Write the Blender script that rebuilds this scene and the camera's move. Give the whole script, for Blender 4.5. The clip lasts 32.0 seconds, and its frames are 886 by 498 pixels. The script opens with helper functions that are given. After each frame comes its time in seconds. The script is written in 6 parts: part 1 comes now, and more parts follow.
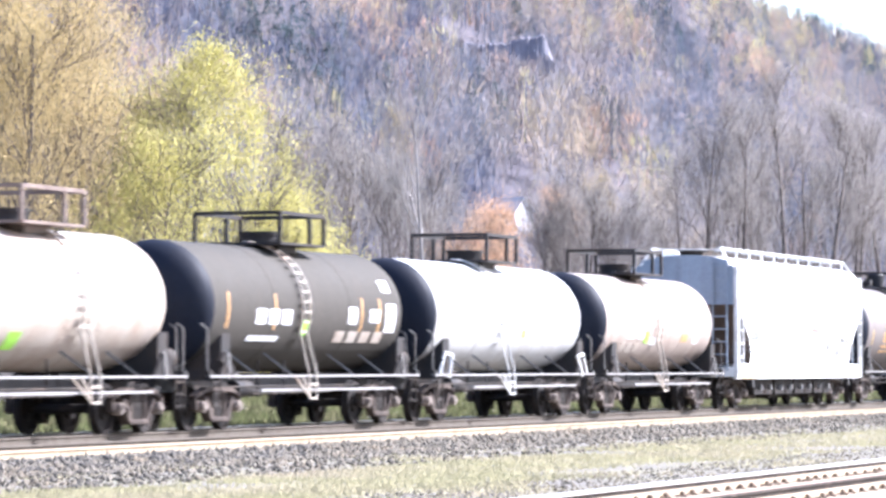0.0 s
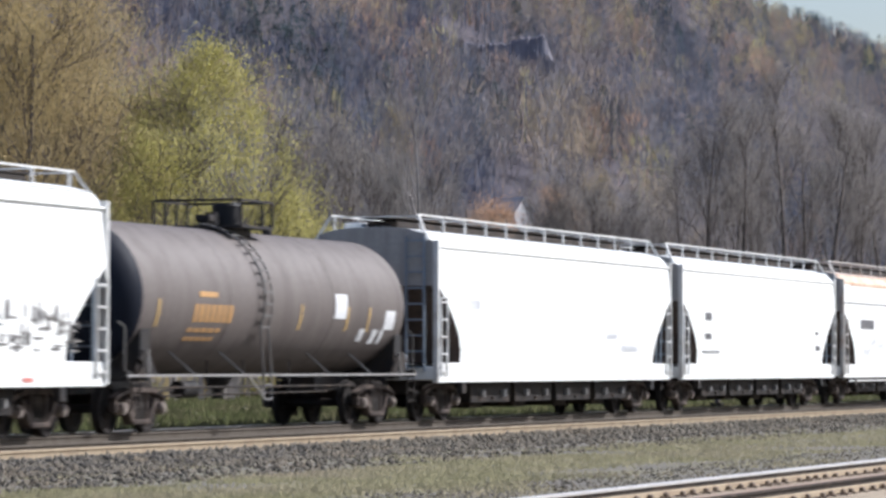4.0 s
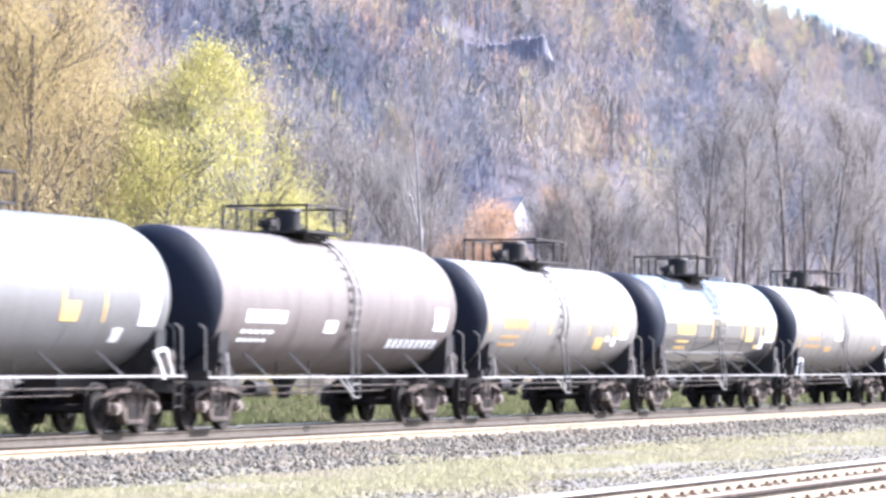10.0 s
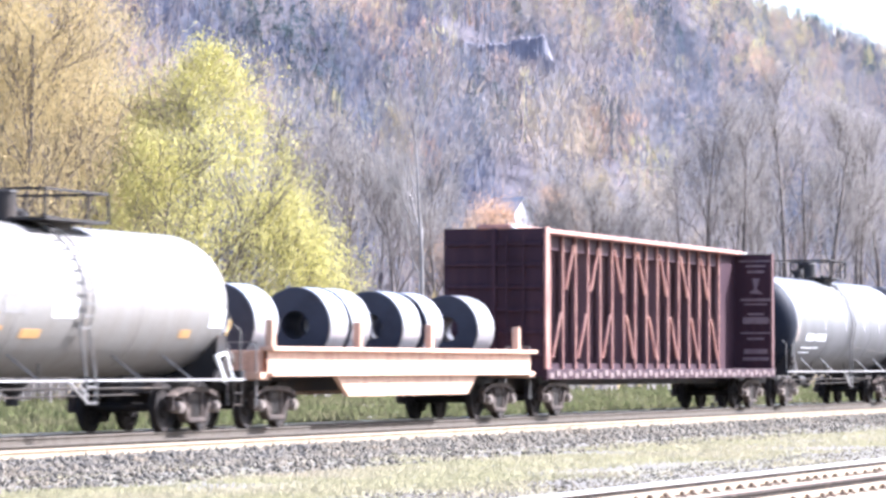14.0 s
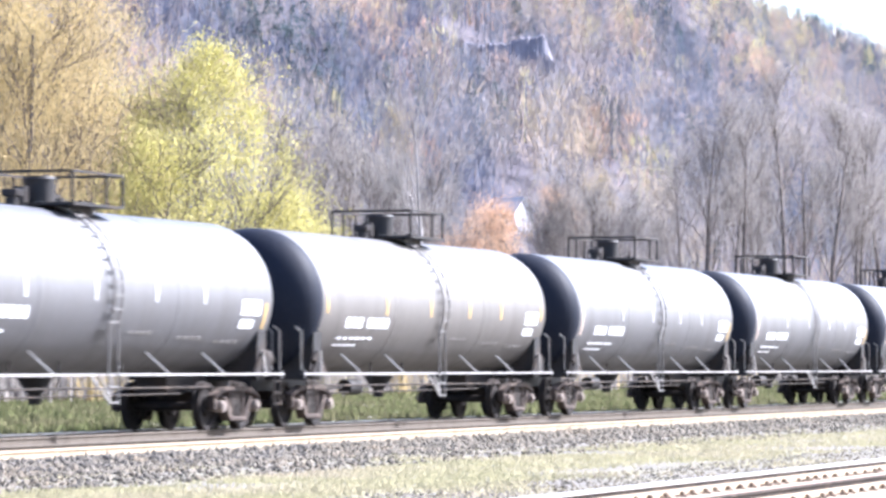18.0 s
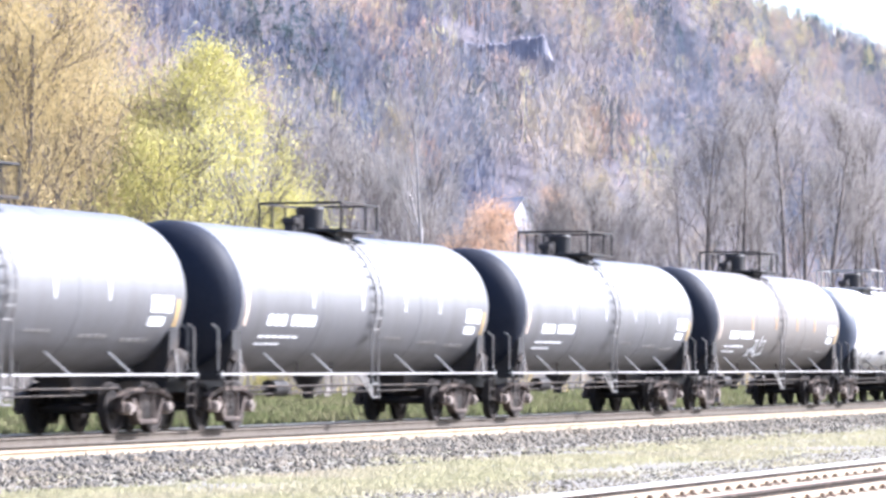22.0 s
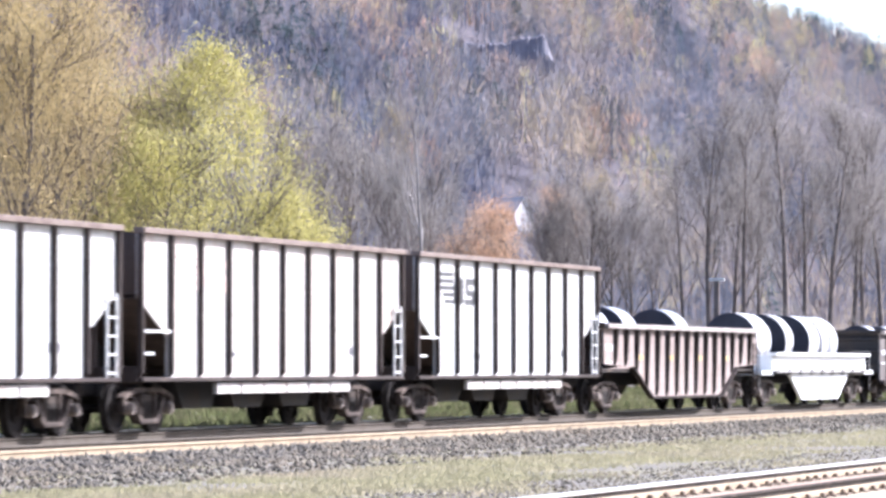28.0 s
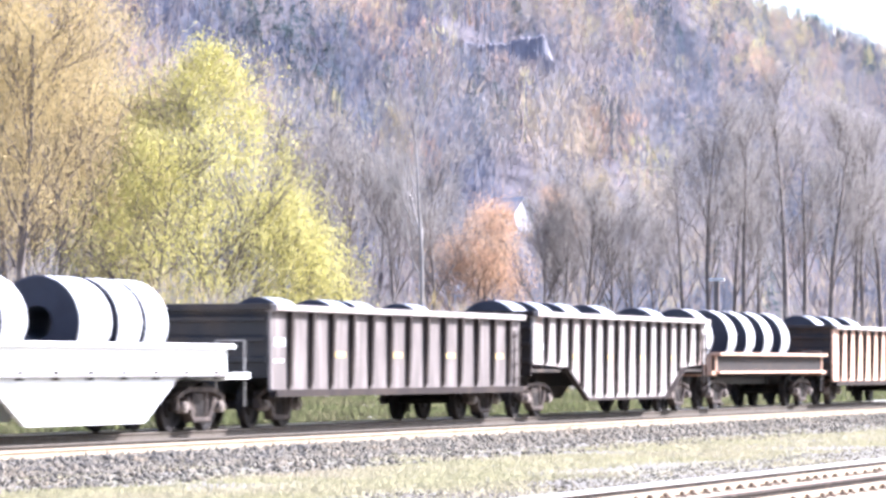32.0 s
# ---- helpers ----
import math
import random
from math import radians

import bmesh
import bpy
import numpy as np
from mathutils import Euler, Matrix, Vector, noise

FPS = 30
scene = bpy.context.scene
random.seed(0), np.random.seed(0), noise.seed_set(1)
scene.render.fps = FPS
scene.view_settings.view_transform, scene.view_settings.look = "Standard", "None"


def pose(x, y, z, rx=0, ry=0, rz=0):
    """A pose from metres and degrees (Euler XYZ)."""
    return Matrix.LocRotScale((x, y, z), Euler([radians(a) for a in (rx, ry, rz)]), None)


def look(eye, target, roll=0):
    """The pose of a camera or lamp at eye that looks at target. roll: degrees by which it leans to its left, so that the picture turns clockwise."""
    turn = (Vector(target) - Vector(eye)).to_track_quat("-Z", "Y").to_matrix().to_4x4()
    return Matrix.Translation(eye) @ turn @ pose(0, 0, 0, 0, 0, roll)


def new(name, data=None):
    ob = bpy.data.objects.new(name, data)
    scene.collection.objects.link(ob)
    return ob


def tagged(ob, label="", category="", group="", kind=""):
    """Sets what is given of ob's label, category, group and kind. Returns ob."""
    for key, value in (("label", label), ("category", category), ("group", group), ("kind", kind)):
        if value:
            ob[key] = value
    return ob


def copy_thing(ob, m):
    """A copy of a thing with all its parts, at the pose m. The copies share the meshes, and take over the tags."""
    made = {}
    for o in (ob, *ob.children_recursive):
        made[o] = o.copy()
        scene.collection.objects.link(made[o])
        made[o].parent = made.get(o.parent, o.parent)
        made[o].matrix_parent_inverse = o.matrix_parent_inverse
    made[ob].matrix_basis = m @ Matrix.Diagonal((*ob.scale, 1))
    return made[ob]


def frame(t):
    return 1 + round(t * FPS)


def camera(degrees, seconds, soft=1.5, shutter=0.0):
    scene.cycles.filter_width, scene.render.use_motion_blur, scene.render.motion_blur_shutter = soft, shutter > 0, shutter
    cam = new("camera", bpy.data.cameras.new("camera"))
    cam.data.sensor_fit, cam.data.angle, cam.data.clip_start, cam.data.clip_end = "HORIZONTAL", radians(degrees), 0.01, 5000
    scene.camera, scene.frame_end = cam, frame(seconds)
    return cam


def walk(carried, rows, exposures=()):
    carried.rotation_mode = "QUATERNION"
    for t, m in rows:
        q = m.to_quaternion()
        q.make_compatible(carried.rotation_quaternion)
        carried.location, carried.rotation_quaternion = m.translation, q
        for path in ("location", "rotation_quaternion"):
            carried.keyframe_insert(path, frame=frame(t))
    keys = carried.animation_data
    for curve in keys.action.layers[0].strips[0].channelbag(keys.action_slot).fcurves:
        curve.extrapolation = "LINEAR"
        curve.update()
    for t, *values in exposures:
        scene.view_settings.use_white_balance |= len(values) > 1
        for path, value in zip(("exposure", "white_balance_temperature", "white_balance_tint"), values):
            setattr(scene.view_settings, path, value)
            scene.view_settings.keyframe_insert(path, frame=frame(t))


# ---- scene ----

# ---------------------------------------------------------------- camera
cam = camera(13.3, 32.0, soft=3.0, shutter=0.4)
EYE = (0.0, 0.0, 1.21)
TURN = radians(18.7)
AHEAD = 100.0
PLACE = look(EYE, (AHEAD * math.cos(TURN), AHEAD * math.sin(TURN), 1.21 + AHEAD * 209 / 6727), 0)
EXPOSE = [
    (0.0, 1.89, 5630, 17), (1.0, 1.82, 5630, 17), (2.0, 1.32, 5650, 16), (3.0, 0.76, 5810, 14), (3.5, 0.48, 5850, 13), (5.5, -0.26, 6000, 10), (6.0, -0.30, 6000, 10), (7.0, -0.30, 6000, 10),
    (8.0, -0.14, 5930, 12), (8.5, 0.62, 5790, 15), (9.0, 1.44, 5630, 17), (10.0, 1.92, 5630, 17), (13.0, 1.97, 5630, 17), (20.0, 1.97, 5630, 16), (25.0, 1.84, 5630, 17), (27.0, 1.44, 5700, 18),
    (28.0, 1.44, 5700, 18), (29.0, 1.52, 5700, 18), (30.0, 1.72, 5700, 18), (31.0, 1.94, 5700, 18), (32.0, 2.02, 5700, 18)]
walk(cam, [(0.0, PLACE), (32.0, PLACE)], EXPOSE)

# ---------------------------------------------------------------- light
SUN_TO = Vector((0.52, -0.57, 0.63)).normalized()
world = bpy.data.worlds.new("sky")
scene.world = world
world.use_nodes = True
wn = world.node_tree.nodes
sky = wn.new("ShaderNodeTexSky")
sky.sky_type = "NISHITA"
sky.sun_disc = False
sky.sun_elevation = math.asin(SUN_TO.z)
sky.sun_rotation = math.atan2(SUN_TO.x, SUN_TO.y)
sky.air_density, sky.dust_density, sky.ozone_density = 1.0, 2.5, 1.2
world.node_tree.links.new(sky.outputs[0], wn["Background"].inputs[0])
wn["Background"].inputs[1].default_value = 0.115
sun = new("sun", bpy.data.lights.new("sun", "SUN"))
sun.data.energy, sun.data.angle, sun.data.color = 5.0, radians(0.53), (1.0, 0.96, 0.90)
sun.matrix_world = look(SUN_TO * 100, (0, 0, 0))

# ---------------------------------------------------------------- materials


def rgb(c):
    return (c[0], c[1], c[2], 1.0)


def mat(name, base, rough=0.6, other=None, scale=2.0, mix=0.5, fine=0.12, metal=0.0, bump=0.15, bump_scale=30.0,
        streak=False, hue_random=0.0, island=False, coat=0.0, thin=0.0, spec=0.5, even=0.0):
    """Two colours mixed by a broad noise, a fine grain on top, and a little relief."""
    m = bpy.data.materials.new(name)
    m.use_nodes = True
    nt = m.node_tree
    n, l = nt.nodes, nt.links
    b = n["Principled BSDF"]
    tc = n.new("ShaderNodeTexCoord")
    co = tc.outputs["Object"]
    if streak:
        mp = n.new("ShaderNodeMapping")
        mp.inputs["Scale"].default_value = (3.0, 3.0, 0.35)
        l.new(co, mp.inputs["Vector"])
        co = mp.outputs["Vector"]
    n1 = n.new("ShaderNodeTexNoise")
    n1.inputs["Scale"].default_value, n1.inputs["Detail"].default_value = scale, 6.0
    l.new(co, n1.inputs["Vector"])
    ramp = n.new("ShaderNodeMapRange")
    ramp.inputs["From Min"].default_value, ramp.inputs["From Max"].default_value = 0.62 - 0.35 * mix, 0.95 - 0.35 * mix
    l.new(n1.outputs["Fac"], ramp.inputs["Value"])
    mx = n.new("ShaderNodeMix")
    mx.data_type = "RGBA"
    mx.inputs["A"].default_value = rgb(base)
    mx.inputs["B"].default_value = rgb(other or [c * 0.72 for c in base])
    l.new(ramp.outputs["Result"], mx.inputs["Factor"])
    n2 = n.new("ShaderNodeTexNoise")
    n2.inputs["Scale"].default_value, n2.inputs["Detail"].default_value = scale * 14, 4.0
    l.new(tc.outputs["Object"], n2.inputs["Vector"])
    hs = n.new("ShaderNodeHueSaturation")
    l.new(mx.outputs["Result"], hs.inputs["Color"])
    gr = n.new("ShaderNodeMapRange")
    gr.inputs["To Min"].default_value, gr.inputs["To Max"].default_value = 1 - fine * 2, 1 + fine * 2
    l.new(n2.outputs["Fac"], gr.inputs["Value"])
    value = gr.outputs["Result"]
    if hue_random:
        src = n.new("ShaderNodeNewGeometry").outputs["Random Per Island"] if island else n.new("ShaderNodeObjectInfo").outputs["Random"]
        r1 = n.new("ShaderNodeMapRange")
        r1.inputs["To Min"].default_value, r1.inputs["To Max"].default_value = 1 - hue_random, 1 + hue_random
        l.new(src, r1.inputs["Value"])
        mu = n.new("ShaderNodeMath")
        mu.operation = "MULTIPLY"
        l.new(value, mu.inputs[0])
        l.new(r1.outputs["Result"], mu.inputs[1])
        value = mu.outputs["Value"]
    l.new(value, hs.inputs["Value"])
    l.new(hs.outputs["Color"], b.inputs["Base Color"])
    rr = n.new("ShaderNodeMapRange")
    rr.inputs["To Min"].default_value, rr.inputs["To Max"].default_value = max(0.05, rough - 0.12), min(1, rough + 0.12)
    l.new(n1.outputs["Fac"], rr.inputs["Value"])
    l.new(rr.outputs["Result"], b.inputs["Roughness"])
    b.inputs["Metallic"].default_value = metal
    b.inputs["Coat Weight"].default_value = coat
    b.inputs["Specular IOR Level"].default_value = spec
    if thin:
        tr = n.new("ShaderNodeBsdfTranslucent")
        l.new(hs.outputs["Color"], tr.inputs["Color"])
        mixer = n.new("ShaderNodeMixShader")
        mixer.inputs["Fac"].default_value = thin
        l.new(b.outputs["BSDF"], mixer.inputs[1])
        l.new(tr.outputs["BSDF"], mixer.inputs[2])
        l.new(mixer.outputs["Shader"], n["Material Output"].inputs["Surface"])
    if even:
        # foliage takes part of its light as the whole crown would
        sc = n.new("ShaderNodeVectorMath")
        sc.operation = "SCALE"
        l.new(n.new("ShaderNodeNewGeometry").outputs["Normal"], sc.inputs[0])
        sc.inputs["Scale"].default_value = 1 - even
        ad = n.new("ShaderNodeVectorMath")
        ad.operation = "ADD"
        l.new(sc.outputs["Vector"], ad.inputs[0])
        ad.inputs[1].default_value = (0.1 * even, -0.6 * even, 0.75 * even)
        no = n.new("ShaderNodeVectorMath")
        no.operation = "NORMALIZE"
        l.new(ad.outputs["Vector"], no.inputs[0])
        l.new(no.outputs["Vector"], b.inputs["Normal"])
    if bump:
        n3 = n.new("ShaderNodeTexNoise")
        n3.inputs["Scale"].default_value, n3.inputs["Detail"].default_value = bump_scale, 5.0
        l.new(tc.outputs["Object"], n3.inputs["Vector"])
        bp = n.new("ShaderNodeBump")
        bp.inputs["Strength"].default_value, bp.inputs["Distance"].default_value = bump, 0.02
        l.new(n3.outputs["Fac"], bp.inputs["Height"])
        l.new(bp.outputs["Normal"], b.inputs["Normal"])
    return m


M_WHITE = mat("hopper_white_paint", (0.90, 0.90, 0.865), 0.45, (0.84, 0.83, 0.785), 0.8, 0.3, fine=0.03, streak=True, bump=0.02, bump_scale=6)
M_WHITE_RUST = mat("rust_stained_white_paint", (0.70, 0.66, 0.58), 0.5, (0.42, 0.19, 0.08), 0.9, 0.75, streak=True, bump=0.06, bump_scale=6)
M_PALERUST = mat("grey_rust_specked_paint", (0.50, 0.48, 0.45), 0.55, (0.30, 0.18, 0.11), 2.5, 0.42, bump=0.05)
M_RUSTFADE = mat("rust_washed_white_paint", (0.70, 0.54, 0.40), 0.5, (0.47, 0.23, 0.10), 1.2, 0.62, streak=True, bump=0.05)
M_CREAM = mat("cream_tank_paint", (0.42, 0.37, 0.315), 0.45, (0.30, 0.21, 0.15), 0.6, 0.5, streak=True, bump=0.03, bump_scale=5)
M_TWHITE = mat("white_tank_paint", (0.56, 0.555, 0.54), 0.45, (0.42, 0.39, 0.35), 0.6, 0.42, streak=True, bump=0.02, bump_scale=5)
M_DARKTANK = mat("charcoal_tank_paint", (0.052, 0.046, 0.038), 0.78, (0.068, 0.059, 0.049), 0.7, 0.4, streak=True, bump=0.03, bump_scale=5, spec=0.2)
M_TAN = mat("tan_tank_paint", (0.36, 0.295, 0.25), 0.45, (0.25, 0.185, 0.145), 0.7, 0.48, streak=True, bump=0.03, bump_scale=5)
M_GREYTANK = mat("grey_tank_paint", (0.12, 0.116, 0.112), 0.52, (0.09, 0.084, 0.078), 0.6, 0.45, streak=True, bump=0.03, bump_scale=5, spec=1.0)
M_BROWNTANK = mat("brown_grey_tank_paint", (0.125, 0.103, 0.092), 0.66, (0.090, 0.072, 0.063), 0.7, 0.5, streak=True, bump=0.03, bump_scale=5, spec=0.55)
M_BLUETANK = mat("glossy_black_tank_paint", (0.080, 0.076, 0.074), 0.18, (0.095, 0.09, 0.085), 0.7, 0.4, streak=True, bump=0.0, spec=1.0, coat=1.0)
M_SILVER = mat("silver_tank_paint", (0.175, 0.162, 0.145), 0.52, (0.135, 0.115, 0.095), 0.7, 0.5, streak=True, bump=0.03, bump_scale=5, spec=1.0)
M_BLACKTANK = mat("satin_grey_black_tank_paint", (0.074, 0.073, 0.077), 0.52, (0.056, 0.052, 0.051), 0.5, 0.45, streak=True, bump=0.02, bump_scale=4, spec=1.0)
M_WARMTANK = mat("warm_grey_tank_paint", (0.088, 0.080, 0.072), 0.54, (0.066, 0.056, 0.049), 0.5, 0.45, streak=True, bump=0.02, bump_scale=4, spec=0.9)
M_BROWNBLACK = mat("dusty_grey_tank_paint", (0.094, 0.084, 0.075), 0.56, (0.12, 0.102, 0.088), 0.6, 0.5, streak=True, bump=0.02, bump_scale=4, spec=0.7)
M_BLUEEND = mat("navy_tank_end_paint", (0.040, 0.050, 0.075), 0.55, None, 0.8, 0.4)
M_BLACK = mat("black_steel_paint", (0.028, 0.027, 0.028), 0.6, (0.06, 0.045, 0.035), 1.5, 0.5, spec=0.2)
# shade on the tank end turned from the sun is in this colour
M_SHADEEND = mat("shade_dark_tank_end", (0.011, 0.014, 0.024), 0.6, (0.020, 0.021, 0.027), 0.9, 0.4, spec=0.12)
M_GRIME = mat("grimy_cast_steel", (0.036, 0.030, 0.026), 0.75, (0.12, 0.09, 0.07), 3, 0.4, spec=0.15)
M_LIGHTGRIME = mat("dusty_bearing_steel", (0.24, 0.195, 0.165), 0.7, (0.08, 0.062, 0.05), 4, 0.5)
M_FRAME = mat("dusty_bogie_casting", (0.062, 0.048, 0.041), 0.75, (0.25, 0.195, 0.16), 3.5, 0.34, spec=0.15)
M_LADDER = mat("dull_grey_ladder_paint", (0.13, 0.125, 0.12), 0.6, (0.09, 0.075, 0.065), 3, 0.5)
M_WHEEL = mat("dark_wheel_steel", (0.024, 0.021, 0.020), 0.7, (0.06, 0.045, 0.035), 3, 0.4, spec=0.15)
M_HANDRAIL = mat("weathered_handrail_paint", (0.20, 0.19, 0.18), 0.55, (0.12, 0.10, 0.085), 3, 0.5)
M_WHITERAIL = mat("white_handrail_paint", (0.66, 0.66, 0.64), 0.5, (0.42, 0.38, 0.33), 3, 0.4)
M_YELLOW = mat("yellow_reflective_tape", (0.60, 0.40, 0.14), 0.5, (0.45, 0.29, 0.10), 4, 0.4, bump=0)
M_ORANGEMARK = mat("orange_stencil_paint", (0.50, 0.28, 0.10), 0.55, (0.38, 0.22, 0.10), 4, 0.4, bump=0)
M_LETTER = mat("white_stencil_paint", (0.75, 0.75, 0.75), 0.5, (0.55, 0.55, 0.55), 4, 0.4, bump=0)
M_DARKLETTER = mat("dark_stencil_paint", (0.10, 0.10, 0.11), 0.6, (0.22, 0.21, 0.2), 5, 0.5, bump=0)
M_FAINT = mat("faint_grey_stencil", (0.66, 0.665, 0.68), 0.5, (0.76, 0.76, 0.75), 3, 0.6, bump=0)
M_REDMARK = mat("faded_red_paint", (0.55, 0.16, 0.13), 0.6, (0.62, 0.30, 0.25), 4, 0.5, bump=0)
M_PEACH = mat("faded_peach_tape", (0.62, 0.50, 0.40), 0.5, (0.45, 0.33, 0.25), 4, 0.4, bump=0)
M_GREENMARK = mat("lime_green_placard", (0.30, 0.62, 0.05), 0.5, None, 4, 0.4, bump=0)
M_MAROON = mat("maroon_car_paint", (0.042, 0.021, 0.029), 0.65, (0.065, 0.033, 0.038), 1.2, 0.5, streak=True, spec=0.15)
M_POST = mat("maroon_post_paint", (0.115, 0.062, 0.062), 0.65, (0.17, 0.10, 0.095), 1.5, 0.5, streak=True, spec=0.2)
M_PINKPOST = mat("faded_red_oxide_paint", (0.42, 0.215, 0.165), 0.6, (0.24, 0.105, 0.085), 2, 0.5)
M_ORANGE = mat("faded_orange_car_paint", (0.58, 0.37, 0.255), 0.55, (0.38, 0.21, 0.14), 1.2, 0.5, streak=True)
M_GONDRUST = mat("rusty_gondola_paint", (0.30, 0.275, 0.255), 0.7, (0.22, 0.125, 0.085), 1.6, 0.45, streak=True, bump=0.3, spec=0.2)
M_GONDDARK = mat("dark_gondola_paint", (0.125, 0.106, 0.098), 0.7, (0.27, 0.235, 0.215), 1.8, 0.5, streak=True, bump=0.3, spec=0.2)
# darkened rib and end colour carries the shade of faces turned away
M_GONDRIB = mat("shade_dark_rib_paint", (0.030, 0.023, 0.021), 0.7, (0.06, 0.045, 0.036), 2, 0.5, spec=0.1)
M_GONDTOP = mat("worn_pale_chord_paint", (0.34, 0.30, 0.27), 0.6, (0.22, 0.17, 0.15), 2, 0.5)
M_HOPGREY = mat("silver_hopper_panel", (0.60, 0.59, 0.56), 0.5, (0.46, 0.42, 0.38), 0.9, 0.45, streak=True, bump=0.2, bump_scale=12)
# hopper end tones: the shade on the car ends is put into them
M_ENDGREY = mat("blue_grey_shade_end", (0.27, 0.32, 0.38), 0.6, (0.19, 0.21, 0.235), 0.9, 0.45, streak=True, spec=0.3)
M_ENDPALE = mat("pale_grey_shade_end", (0.40, 0.385, 0.365), 0.6, (0.27, 0.255, 0.24), 0.9, 0.45, streak=True, spec=0.3)
M_ENDDARK = mat("rusty_shade_slope_sheet", (0.085, 0.065, 0.055), 0.75, (0.14, 0.10, 0.08), 1.2, 0.5, streak=True, spec=0.2)
M_GONDBROWN = mat("brown_rusty_gondola_paint", (0.33, 0.275, 0.248), 0.7, (0.21, 0.135, 0.10), 1.6, 0.5, streak=True, bump=0.3, spec=0.2)
M_STAY = mat("pale_brace_paint", (0.27, 0.26, 0.25), 0.55, (0.18, 0.16, 0.145), 3, 0.5)
M_HOPCHORD = mat("brown_worn_chord_paint", (0.20, 0.155, 0.13), 0.65, (0.12, 0.085, 0.07), 2, 0.5, spec=0.2)
M_HOPPINK = mat("rust_tinted_hopper_panel", (0.56, 0.515, 0.47), 0.55, (0.46, 0.355, 0.29), 0.9, 0.5, streak=True, bump=0.2, bump_scale=12)
# brown darkened further: shade on the ribs' near sides is in it
M_HOPRIB = mat("shade_brown_rib_paint", (0.045, 0.034, 0.030), 0.65, (0.085, 0.065, 0.055), 2, 0.5, spec=0.2)
M_COIL = mat("rolled_steel_coil", (0.50, 0.50, 0.52), 0.35, (0.38, 0.37, 0.37), 1.5, 0.4, metal=0.75, bump=0.1, bump_scale=60)
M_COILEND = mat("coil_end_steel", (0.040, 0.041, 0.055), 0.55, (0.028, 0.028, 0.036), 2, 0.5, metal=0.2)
M_WRAP = mat("pale_coil_wrapping", (0.66, 0.66, 0.67), 0.5, (0.52, 0.52, 0.53), 2, 0.4)

M_GROUND = mat("gravelly_dirt_ground", (0.178, 0.163, 0.142), 0.95, (0.215, 0.20, 0.13), 0.6, 0.5, fine=0.3, bump=0.9, bump_scale=9, spec=0.05)
M_BALLAST = mat("brown_grey_ballast_bed", (0.113, 0.101, 0.081), 0.95, (0.088, 0.077, 0.062), 1.2, 0.5, fine=0.3, bump=1.0, bump_scale=14, spec=0.05)
M_STONE = mat("ballast_stone", (0.148, 0.132, 0.108), 0.9, (0.185, 0.148, 0.105), 0.9, 0.45, hue_random=0.30, island=True, spec=0.05)
M_STONEPIECE = mat("single_ballast_stone", (0.150, 0.136, 0.118), 0.9, (0.18, 0.146, 0.108), 0.9, 0.45, hue_random=0.35, spec=0.05)
M_BEDTAN = mat("sandy_tan_ballast", (0.36, 0.295, 0.215), 0.95, (0.25, 0.20, 0.15), 1.4, 0.5, fine=0.3, bump=1.0, bump_scale=16, spec=0.2)
M_RAILDARK = mat("brown_rail_web", (0.105, 0.087, 0.069), 0.75, (0.08, 0.064, 0.05), 4, 0.5, spec=0.2)
M_RAILSAND = mat("sandy_rail_web", (0.37, 0.295, 0.20), 0.8, (0.29, 0.22, 0.15), 3, 0.5, spec=0.2)
M_TIE = mat("weathered_timber_tie", (0.23, 0.17, 0.12), 0.9, (0.13, 0.095, 0.07), 2, 0.5, hue_random=0.25, fine=0.25, spec=0.2)
M_RAILTOP = mat("worn_rail_head", (0.62, 0.61, 0.60), 0.38, (0.50, 0.48, 0.46), 5, 0.4, metal=0.35)
M_RUSTTOP = mat("rusty_rail_head", (0.27, 0.175, 0.12), 0.5, (0.21, 0.135, 0.095), 3, 0.4)
M_PLATE = mat("rusty_tie_plate", (0.19, 0.14, 0.10), 0.8, None, 6, 0.5)
M_GRASS = mat("dry_spring_grass", (0.315, 0.295, 0.178), 0.9, (0.35, 0.305, 0.22), 0.35, 0.6, hue_random=0.18, island=True, bump=0, thin=0.45, spec=0.0, even=0.70)
M_GREENGRASS = mat("fresh_green_grass", (0.102, 0.113, 0.050), 0.9, (0.15, 0.13, 0.08), 0.25, 0.6, hue_random=0.25, island=True, bump=0, thin=0.5, spec=0.0, even=0.70)
M_BARK = mat("grey_brown_bark", (0.135, 0.115, 0.107), 0.95, (0.21, 0.18, 0.168), 1.5, 0.5, bump=0.6, spec=0.1)
M_PALEBARK = mat("pale_birch_bark", (0.34, 0.31, 0.29), 0.9, (0.22, 0.195, 0.185), 1.5, 0.5, bump=0.4)
M_TWIG = mat("bare_twigs", (0.272, 0.250, 0.230), 0.95, (0.325, 0.29, 0.26), 0.25, 0.5, hue_random=0.16, island=True, bump=0, thin=0.45, spec=0.0, even=0.55)
M_TWIGTAN = mat("budding_tan_twigs", (0.43, 0.335, 0.165), 0.95, (0.37, 0.30, 0.185), 0.3, 0.5, hue_random=0.16, island=True, bump=0, thin=0.5, spec=0.0, even=0.60)
M_LEAFYELLOW = mat("yellow_green_young_leaves", (0.43, 0.392, 0.135), 0.85, (0.34, 0.305, 0.165), 0.7, 0.5, hue_random=0.22, island=True, bump=0, thin=0.55, spec=0.0, even=0.70)
